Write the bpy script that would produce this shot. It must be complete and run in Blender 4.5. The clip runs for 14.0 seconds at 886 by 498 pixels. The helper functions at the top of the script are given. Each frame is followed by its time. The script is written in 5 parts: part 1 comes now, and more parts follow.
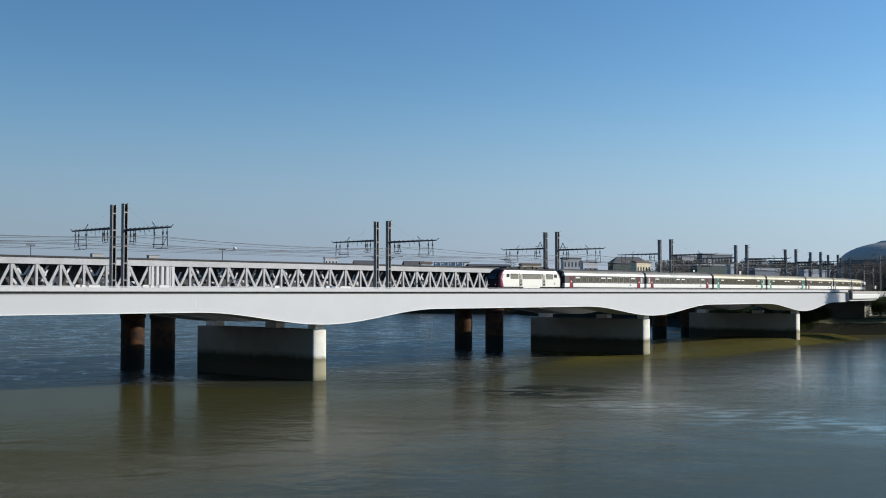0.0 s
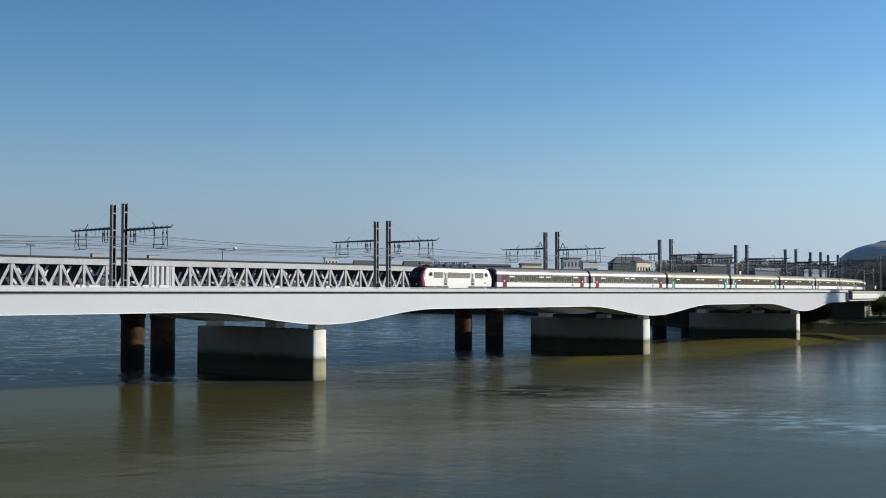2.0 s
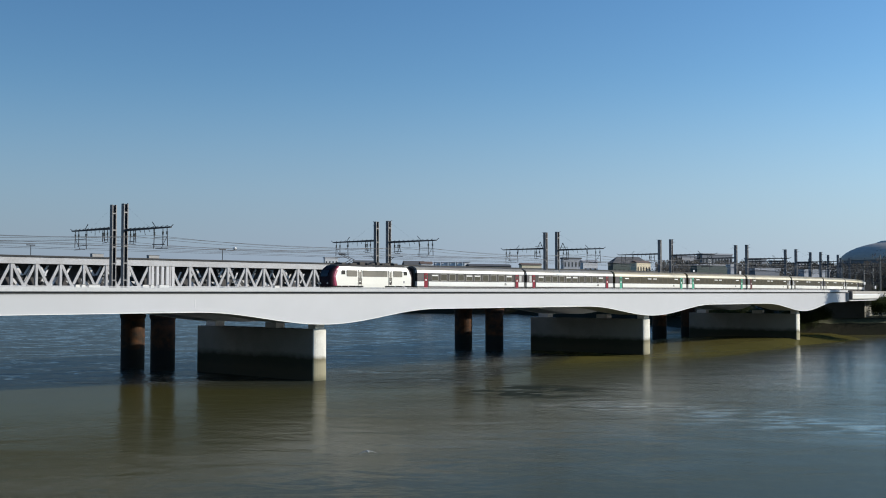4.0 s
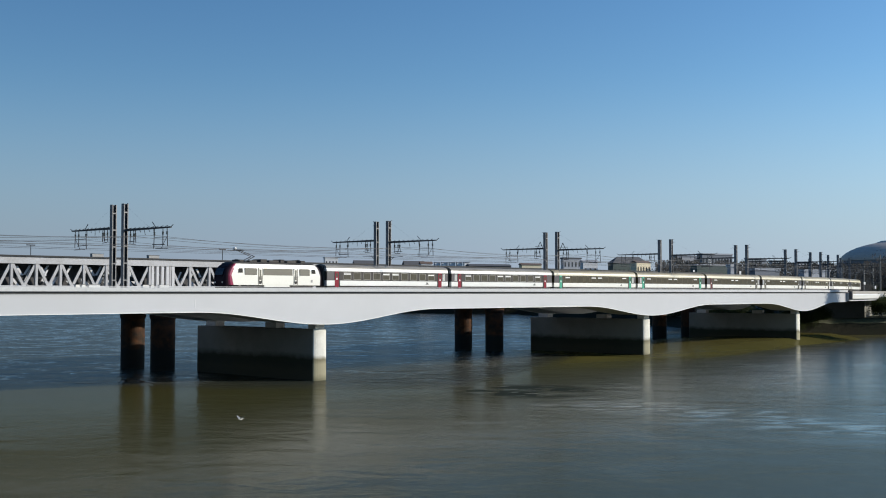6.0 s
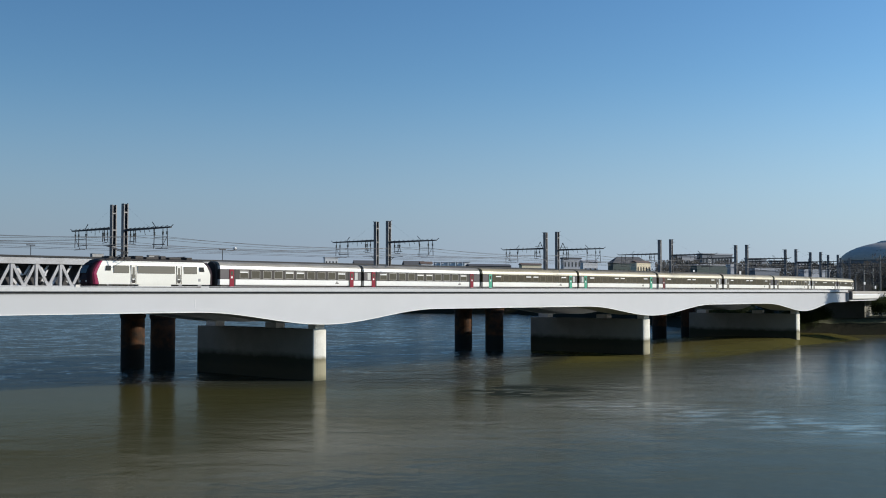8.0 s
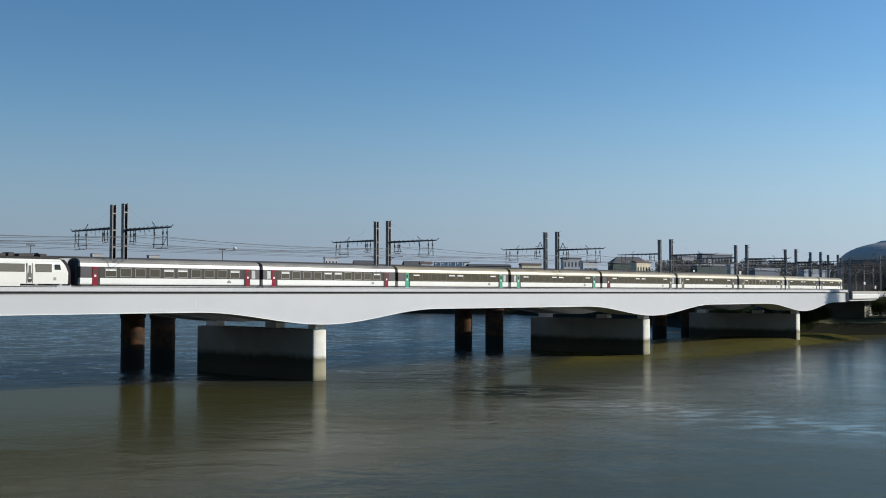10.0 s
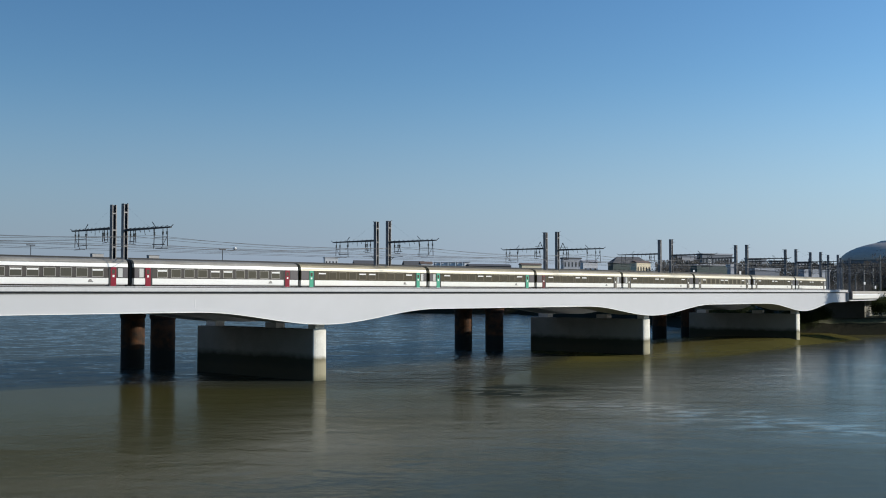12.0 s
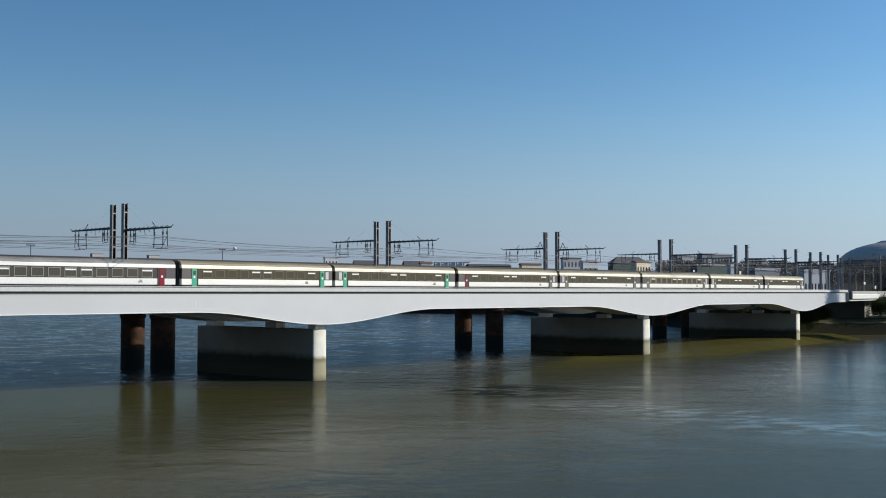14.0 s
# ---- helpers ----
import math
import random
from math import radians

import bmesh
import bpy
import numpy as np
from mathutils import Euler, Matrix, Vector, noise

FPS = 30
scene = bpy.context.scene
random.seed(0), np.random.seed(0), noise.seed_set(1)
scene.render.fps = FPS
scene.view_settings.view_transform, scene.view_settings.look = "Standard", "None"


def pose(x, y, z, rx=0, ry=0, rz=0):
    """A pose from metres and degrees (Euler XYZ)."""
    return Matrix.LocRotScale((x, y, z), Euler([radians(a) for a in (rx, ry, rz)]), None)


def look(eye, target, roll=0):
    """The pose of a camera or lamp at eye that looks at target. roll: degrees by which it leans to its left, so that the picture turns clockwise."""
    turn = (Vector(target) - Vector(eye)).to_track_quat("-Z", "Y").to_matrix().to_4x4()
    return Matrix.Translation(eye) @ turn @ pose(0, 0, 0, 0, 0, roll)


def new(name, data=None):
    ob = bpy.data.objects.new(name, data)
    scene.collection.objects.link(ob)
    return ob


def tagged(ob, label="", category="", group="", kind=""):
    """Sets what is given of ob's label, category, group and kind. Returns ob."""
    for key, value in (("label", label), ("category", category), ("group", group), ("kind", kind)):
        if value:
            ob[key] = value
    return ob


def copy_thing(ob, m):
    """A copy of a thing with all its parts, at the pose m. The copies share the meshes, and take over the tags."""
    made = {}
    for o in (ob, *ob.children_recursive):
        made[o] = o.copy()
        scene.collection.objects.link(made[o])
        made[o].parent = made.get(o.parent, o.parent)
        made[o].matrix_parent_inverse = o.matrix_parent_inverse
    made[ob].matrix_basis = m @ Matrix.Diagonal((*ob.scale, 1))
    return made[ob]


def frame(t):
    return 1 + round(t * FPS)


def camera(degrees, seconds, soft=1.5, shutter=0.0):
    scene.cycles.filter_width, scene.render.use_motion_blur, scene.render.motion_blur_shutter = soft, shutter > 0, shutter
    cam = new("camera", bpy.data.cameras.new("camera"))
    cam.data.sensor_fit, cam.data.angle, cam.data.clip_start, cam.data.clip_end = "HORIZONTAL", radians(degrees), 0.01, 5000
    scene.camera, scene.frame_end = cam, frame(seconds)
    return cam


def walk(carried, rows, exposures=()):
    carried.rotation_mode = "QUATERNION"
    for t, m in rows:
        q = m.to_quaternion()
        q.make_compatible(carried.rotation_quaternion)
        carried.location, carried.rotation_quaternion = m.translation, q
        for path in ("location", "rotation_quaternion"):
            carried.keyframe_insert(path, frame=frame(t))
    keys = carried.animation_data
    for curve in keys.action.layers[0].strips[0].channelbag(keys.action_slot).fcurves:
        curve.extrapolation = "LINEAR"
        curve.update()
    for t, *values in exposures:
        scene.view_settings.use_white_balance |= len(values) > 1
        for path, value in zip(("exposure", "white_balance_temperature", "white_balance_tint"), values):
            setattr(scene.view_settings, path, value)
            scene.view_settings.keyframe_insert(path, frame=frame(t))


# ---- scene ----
# ---------------------------------------------------------------- camera
CAM_Z = 11.78
FOV = 43.23
TILT = 2.229
cam = camera(FOV, 14.0, soft=1.0)
eye_pose = pose(0, 0, CAM_Z, 90 + TILT, 0, 0)
walk(cam, [(0.0, eye_pose), (14.0, eye_pose)], exposures=[(0.0, 0.03), (7.0, -0.03), (14.0, -0.06)])

# ---------------------------------------------------------------- world and sun
SUN_AZ = radians(-3)     # measured from +x (to the picture's right) towards the camera
SUN_EL = radians(20)
world = bpy.data.worlds.new("sky")
scene.world = world
world.use_nodes = True
wn = world.node_tree
sky = wn.nodes.new("ShaderNodeTexSky")
sky.sky_type = "NISHITA"
sky.sun_disc = False
sky.sun_elevation = SUN_EL
sky.sun_rotation = radians(90) + SUN_AZ
sky.air_density, sky.dust_density, sky.ozone_density = 1.0, 0.3, 1.5
wn.nodes["Background"].inputs["Strength"].default_value = 0.11
deep = wn.nodes.new("ShaderNodeHueSaturation")
deep.inputs["Saturation"].default_value = 1.25
tint = wn.nodes.new("ShaderNodeMix")
tint.data_type, tint.blend_type = "RGBA", "MULTIPLY"
tint.inputs["Factor"].default_value = 1.0
tint.inputs["B"].default_value = (0.80, 0.96, 1.13, 1)
wn.links.new(sky.outputs[0], deep.inputs["Color"])
wn.links.new(deep.outputs[0], tint.inputs["A"])
# thin pale haze towards the horizon
way, up = wn.nodes.new("ShaderNodeTexCoord"), wn.nodes.new("ShaderNodeSeparateXYZ")
wn.links.new(way.outputs["Generated"], up.inputs[0])
thick = wn.nodes.new("ShaderNodeMapRange")
thick.interpolation_type = "SMOOTHSTEP"
thick.inputs[1].default_value, thick.inputs[2].default_value = -0.02, 0.20
thick.inputs[3].default_value, thick.inputs[4].default_value = 0.85, 0.0
wn.links.new(up.outputs["Z"], thick.inputs[0])
haze = wn.nodes.new("ShaderNodeMix")
haze.data_type = "RGBA"
# the haze scatters more light towards the sun's side
pale = wn.nodes.new("ShaderNodeMix")
pale.data_type = "RGBA"
pale.inputs["A"].default_value = (2.5, 3.17, 4.9, 1)
pale.inputs["B"].default_value = (3.1, 3.9, 5.45, 1)
sunward = wn.nodes.new("ShaderNodeMapRange")
sunward.inputs[1].default_value, sunward.inputs[2].default_value = -0.1, 0.45
wn.links.new(up.outputs["X"], sunward.inputs[0])
wn.links.new(sunward.outputs[0], pale.inputs["Factor"])
wn.links.new(pale.outputs["Result"], haze.inputs["B"])
wn.links.new(thick.outputs[0], haze.inputs["Factor"])
wn.links.new(tint.outputs["Result"], haze.inputs["A"])
# the sky brightens gently towards the sun's side
side = wn.nodes.new("ShaderNodeMapRange")
side.inputs[1].default_value, side.inputs[2].default_value = -1.0, 1.0
side.inputs[3].default_value, side.inputs[4].default_value = 0.58, 1.48
wn.links.new(up.outputs["X"], side.inputs[0])
glow = wn.nodes.new("ShaderNodeVectorMath")
glow.operation = "SCALE"
wn.links.new(haze.outputs["Result"], glow.inputs[0])
wn.links.new(side.outputs[0], glow.inputs["Scale"])
wn.links.new(glow.outputs[0], wn.nodes["Background"].inputs[0])
sun_data = bpy.data.lights.new("sun", "SUN")
sun_data.energy, sun_data.angle, sun_data.color = 4.5, radians(0.5), (1.0, 0.94, 0.84)
sun = new("sun", sun_data)
sun_way = Vector((math.cos(SUN_EL) * math.cos(SUN_AZ), -math.cos(SUN_EL) * math.sin(SUN_AZ), math.sin(SUN_EL)))
sun.matrix_world = look(sun_way * 300, (0, 0, 0))
scene.view_settings.exposure = 0.0


# ---------------------------------------------------------------- materials
def mat(name, color, rough=0.6, metal=0.0, vary=0.15, scale=1.0, bump=0.0, fine=12.0, random_tint=0.0,
        stretch=(1, 1, 1), second=None, second_amount=0.5, spec=0.5):
    """A surface with colour variation at a large and a small scale, and a fine relief."""
    m = bpy.data.materials.new(name)
    m.use_nodes = True
    n, l = m.node_tree.nodes, m.node_tree.links
    b = n["Principled BSDF"]
    b.inputs["Roughness"].default_value, b.inputs["Metallic"].default_value = rough, metal
    b.inputs["Specular IOR Level"].default_value = spec
    co = n.new("ShaderNodeTexCoord")
    mp = n.new("ShaderNodeMapping")
    mp.inputs["Scale"].default_value = stretch
    l.new(co.outputs["Object"], mp.inputs[0])
    big, small = n.new("ShaderNodeTexNoise"), n.new("ShaderNodeTexNoise")
    for tex, k, d in ((big, scale, 5), (small, scale * fine, 3)):
        tex.inputs["Scale"].default_value, tex.inputs["Detail"].default_value = k, d
        l.new(mp.outputs[0], tex.inputs["Vector"])
    ramp = n.new("ShaderNodeMapRange")
    ramp.inputs[1].default_value, ramp.inputs[2].default_value = 0.35, 0.65
    ramp.inputs[3].default_value, ramp.inputs[4].default_value = 0.0, 1.0
    l.new(big.outputs["Fac"], ramp.inputs[0])
    mix = n.new("ShaderNodeMix")
    mix.data_type = "RGBA"
    other = second if second else tuple(c * (1 - 2 * vary) for c in color)
    mix.inputs["A"].default_value, mix.inputs["B"].default_value = (*color, 1), (*other, 1)
    amount = n.new("ShaderNodeMath")
    amount.operation = "MULTIPLY"
    amount.inputs[1].default_value = second_amount if second else 0.6
    l.new(ramp.outputs[0], amount.inputs[0])
    l.new(amount.outputs[0], mix.inputs["Factor"])
    hsv = n.new("ShaderNodeHueSaturation")
    l.new(mix.outputs["Result"], hsv.inputs["Color"])
    val = n.new("ShaderNodeMapRange")
    val.inputs[1].default_value, val.inputs[2].default_value = 0.3, 0.7
    val.inputs[3].default_value, val.inputs[4].default_value = 1 - vary, 1 + vary
    l.new(small.outputs["Fac"], val.inputs[0])
    if random_tint:
        info = n.new("ShaderNodeObjectInfo")
        tint = n.new("ShaderNodeMapRange")
        tint.inputs[3].default_value, tint.inputs[4].default_value = 1 - random_tint, 1 + random_tint
        l.new(info.outputs["Random"], tint.inputs[0])
        mul = n.new("ShaderNodeMath")
        mul.operation = "MULTIPLY"
        l.new(val.outputs[0], mul.inputs[0])
        l.new(tint.outputs[0], mul.inputs[1])
        l.new(mul.outputs[0], hsv.inputs["Value"])
    else:
        l.new(val.outputs[0], hsv.inputs["Value"])
    l.new(hsv.outputs[0], b.inputs["Base Color"])
    if bump:
        bp = n.new("ShaderNodeBump")
        bp.inputs["Strength"].default_value, bp.inputs["Distance"].default_value = bump, 0.05
        l.new(small.outputs["Fac"], bp.inputs["Height"])
        l.new(bp.outputs[0], b.inputs["Normal"])
    return m


def banded(m, bands, soft=0.3, wobble=0.45):
    """Tide-line staining: colours that change with the height above the water, with a ragged edge."""
    n, l = m.node_tree.nodes, m.node_tree.links
    b = n["Principled BSDF"]
    old = b.inputs["Base Color"].links[0].from_socket
    geo, sep = n.new("ShaderNodeNewGeometry"), n.new("ShaderNodeSeparateXYZ")
    l.new(geo.outputs["Position"], sep.inputs[0])
    no = n.new("ShaderNodeTexNoise")
    no.inputs["Scale"].default_value, no.inputs["Detail"].default_value = 0.8, 6
    l.new(geo.outputs["Position"], no.inputs["Vector"])
    add = n.new("ShaderNodeMath")
    add.operation = "MULTIPLY_ADD"
    add.inputs[1].default_value = wobble * 2
    l.new(no.outputs["Fac"], add.inputs[0])
    l.new(sep.outputs["Z"], add.inputs[2])
    for z, color in bands:
        r = n.new("ShaderNodeMapRange")
        r.inputs[1].default_value, r.inputs[2].default_value = z + wobble - soft, z + wobble + soft
        r.inputs[3].default_value, r.inputs[4].default_value = 1.0, 0.0
        l.new(add.outputs[0], r.inputs[0])
        mx = n.new("ShaderNodeMix")
        mx.data_type = "RGBA"
        l.new(r.outputs[0], mx.inputs["Factor"])
        l.new(old, mx.inputs["A"])
        mx.inputs["B"].default_value = (*color, 1)
        old = mx.outputs["Result"]
    l.new(old, b.inputs["Base Color"])
    return m


M_STEEL_WHITE = mat("white_bridge_paint", (0.475, 0.48, 0.488), 0.45, vary=0.012, scale=0.08, fine=6, second=(0.435, 0.44, 0.44), second_amount=0.5)
M_EDGE = mat("edge_beam_concrete", (0.52, 0.525, 0.515), 0.8, vary=0.06, scale=0.3, bump=0.1, second=(0.47, 0.47, 0.455))
M_COPING = mat("weathered_coping_concrete", (0.33, 0.31, 0.275), 0.85, vary=0.1, scale=0.4, bump=0.1, second=(0.26, 0.24, 0.205))
# dark grey that puts the shade of open gaps into the colour
M_GAP_SHADE = mat("dark_gap_shade", (0.10, 0.10, 0.10), 0.8, vary=0.15)
M_DECK = mat("track_ballast", (0.22, 0.20, 0.18), 0.95, vary=0.25, scale=2, bump=0.6)
M_RAIL = mat("rail_steel", (0.25, 0.19, 0.15), 0.45, metal=0.8, vary=0.1)
# pier shade and sunlight are put into these two colours; tide bands are stains
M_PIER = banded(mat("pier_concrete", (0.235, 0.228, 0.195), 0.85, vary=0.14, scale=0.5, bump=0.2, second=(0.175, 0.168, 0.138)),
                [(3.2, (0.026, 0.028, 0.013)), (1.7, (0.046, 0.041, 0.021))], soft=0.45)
M_PIER_SUNLIT = banded(mat("pier_concrete_sunlit", (0.72, 0.70, 0.62), 0.8, vary=0.1, scale=0.6, bump=0.15, second=(0.52, 0.49, 0.41)),
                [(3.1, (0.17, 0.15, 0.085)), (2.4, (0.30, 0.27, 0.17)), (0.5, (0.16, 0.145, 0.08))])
M_BEARING = mat("bearing_concrete", (0.62, 0.60, 0.55), 0.8, vary=0.1, scale=1)
M_COLUMN = banded(mat("rusty_cast_iron", (0.030, 0.023, 0.017), 0.8, vary=0.3, scale=0.7, bump=0.2, second=(0.22, 0.08, 0.022), second_amount=0.38, spec=0.2),
                  [(3.2, (0.022, 0.022, 0.018))])
M_TRUSS = mat("pale_grey_truss_paint", (0.41, 0.41, 0.415), 0.55, vary=0.1, scale=0.4, second=(0.28, 0.27, 0.26), random_tint=0.06)
M_PLATE = mat("white_post_paint", (0.55, 0.55, 0.55), 0.55, vary=0.06, scale=0.4)
# near-black that puts the shade inside the truss into the colour
M_TRUSS_DARK = mat("truss_inside_shade", (0.05, 0.05, 0.055), 0.7, vary=0.2)
M_MAST = mat("galvanised_steel", (0.175, 0.175, 0.18), 0.5, metal=0.3, vary=0.14, scale=0.5, second=(0.15, 0.145, 0.14))
M_MAST_DARK = mat("weathered_steel", (0.045, 0.047, 0.05), 0.6, metal=0.3, vary=0.2, scale=0.6)
M_INSULATOR = mat("insulator_glaze", (0.05, 0.06, 0.06), 0.65, vary=0.1, spec=0.2)
M_WIRE = mat("wire_copper", (0.09, 0.09, 0.09), 0.5, metal=0.4, vary=0.05)
M_COACH = mat("coach_white", (0.79, 0.78, 0.73), 0.35, vary=0.03, scale=0.3, second=(0.66, 0.65, 0.60), second_amount=0.4)
M_COACH_WARM = mat("coach_cream_white", (0.76, 0.68, 0.49), 0.4, vary=0.03, scale=0.3)
M_COACH_ROOF = mat("coach_roof_grey", (0.27, 0.255, 0.22), 0.65, vary=0.1, scale=0.3, second=(0.19, 0.172, 0.14), second_amount=0.8)
M_COACH_ROOF_TAN = mat("coach_roof_sun_bleached", (0.30, 0.25, 0.15), 0.5, vary=0.1, scale=0.3, second=(0.21, 0.17, 0.095), second_amount=0.7)
M_COACH_CREAM = mat("coach_aged_white", (0.80, 0.785, 0.72), 0.4, vary=0.03, scale=0.3, second=(0.70, 0.675, 0.58), second_amount=0.5)
M_BAND_GREY = mat("window_band_grey", (0.060, 0.054, 0.048), 0.6, vary=0.08, scale=0.4, spec=0.2)
M_BAND_TAN = mat("window_band_taupe", (0.058, 0.047, 0.022), 0.6, vary=0.1, scale=0.4, spec=0.2)
M_BAND_PALE = mat("window_band_bleached", (0.17, 0.15, 0.095), 0.55, vary=0.1, scale=0.4, spec=0.2)
M_FRAME = mat("window_frame_alloy", (0.26, 0.25, 0.22), 0.5, metal=0.1, vary=0.05)
M_FRAME_DULL = mat("dull_window_frame", (0.10, 0.085, 0.052), 0.55, metal=0.1, vary=0.08)
M_OLIVEDOOR = mat("faded_olive_door_paint", (0.115, 0.10, 0.07), 0.5, vary=0.08)
M_BLIND = mat("white_window_blind", (0.75, 0.74, 0.70), 0.6, vary=0.04)
M_FROST = mat("frosted_vestibule_glass", (0.46, 0.46, 0.43), 0.3, vary=0.05)
M_RED = mat("red_door_paint", (0.22, 0.008, 0.025), 0.5, vary=0.06, spec=0.15)
M_GREEN = mat("green_door_paint", (0.07, 0.36, 0.23), 0.5, vary=0.06, spec=0.15)
M_RED_DULL = mat("faded_red_door_paint", (0.13, 0.03, 0.03), 0.5, vary=0.08, spec=0.15)
M_DKPANEL = mat("dark_violet_panel", (0.055, 0.045, 0.05), 0.35, vary=0.05)
M_BLACK = mat("rubber_black", (0.018, 0.018, 0.018), 0.7, vary=0.1)
M_UNDER = mat("underframe_grime", (0.07, 0.062, 0.055), 0.85, vary=0.2, scale=1)
M_SKIRT = mat("grey_skirt", (0.30, 0.295, 0.28), 0.6, vary=0.1)
M_LOCO = mat("loco_white", (0.77, 0.75, 0.665), 0.3, vary=0.03, scale=0.4)
M_LOCO_GRILLE = mat("loco_grille_grey", (0.10, 0.094, 0.074), 0.5, metal=0.2, vary=0.08, stretch=(1, 1, 8))
M_LOUVRE = mat("louvre_olive_grey", (0.16, 0.15, 0.12), 0.5, metal=0.2, vary=0.05)
M_DOORFRAME = mat("brown_door_frame", (0.13, 0.11, 0.08), 0.6, vary=0.1)
M_LOCO_DKRED = mat("loco_dark_crimson", (0.11, 0.005, 0.028), 0.6, vary=0.1, spec=0.2)
M_LOCO_NOSE = mat("loco_dark_violet", (0.018, 0.006, 0.011), 0.6, vary=0.1, spec=0.2)
M_LOCO_RED = mat("loco_crimson", (0.29, 0.009, 0.062), 0.35, vary=0.05)
M_LAMP_RED = mat("marker_lamp_glass", (0.6, 0.6, 0.55), 0.2, vary=0.02)
M_GRASS = mat("bank_grass", (0.055, 0.066, 0.026), 0.95, vary=0.3, scale=0.05, bump=0.4, fine=30, second=(0.12, 0.11, 0.06))
M_MUD = mat("bank_mud", (0.022, 0.021, 0.014), 0.95, vary=0.25, scale=0.2, bump=0.3, second=(0.016, 0.019, 0.010), spec=0.05)
M_BARK = mat("bark", (0.07, 0.055, 0.045), 0.9, vary=0.2, scale=3)
M_LEAF = mat("grey_brown_twigs", (0.135, 0.125, 0.115), 0.8, vary=0.2, scale=0.3, fine=6, second=(0.10, 0.095, 0.075), second_amount=0.8, random_tint=0.2, spec=0.1)
M_LEAF_GREEN = mat("green_foliage", (0.042, 0.052, 0.018), 0.8, vary=0.3, scale=0.5, fine=6, second=(0.036, 0.048, 0.018), spec=0.1)


def let_light_through(m, share):
    """Thin leaves pass part of the light on to their shaded side."""
    n, l = m.node_tree.nodes, m.node_tree.links
    b, mixed, thin = n["Principled BSDF"], n.new("ShaderNodeMixShader"), n.new("ShaderNodeBsdfTranslucent")
    l.new(b.inputs["Base Color"].links[0].from_socket, thin.inputs["Color"])
    mixed.inputs[0].default_value = share
    l.new(b.outputs[0], mixed.inputs[1])
    l.new(thin.outputs[0], mixed.inputs[2])
    l.new(mixed.outputs[0], n["Material Output"].inputs["Surface"])


for leaf in (M_LEAF, M_LEAF_GREEN):
    let_light_through(leaf, 0.4)


def glass(name, color, rough=0.08, spec=0.6):
    m = bpy.data.materials.new(name)
    m.use_nodes = True
    b = m.node_tree.nodes["Principled BSDF"]
    b.inputs["Base Color"].default_value = (*color, 1)
    b.inputs["Roughness"].default_value = rough
    b.inputs["Specular IOR Level"].default_value = spec
    return m


M_GLASS = glass("tinted_coach_glass", (0.058, 0.052, 0.036), 0.2, 0.4)
M_GLASS_OLD = glass("dusty_coach_glass", (0.045, 0.037, 0.019), 0.5, 0.15)
M_CABGLASS = glass("cab_glass", (0.01, 0.011, 0.014))
M_HOUSEGLASS = glass("house_window_glass", (0.03, 0.035, 0.04))


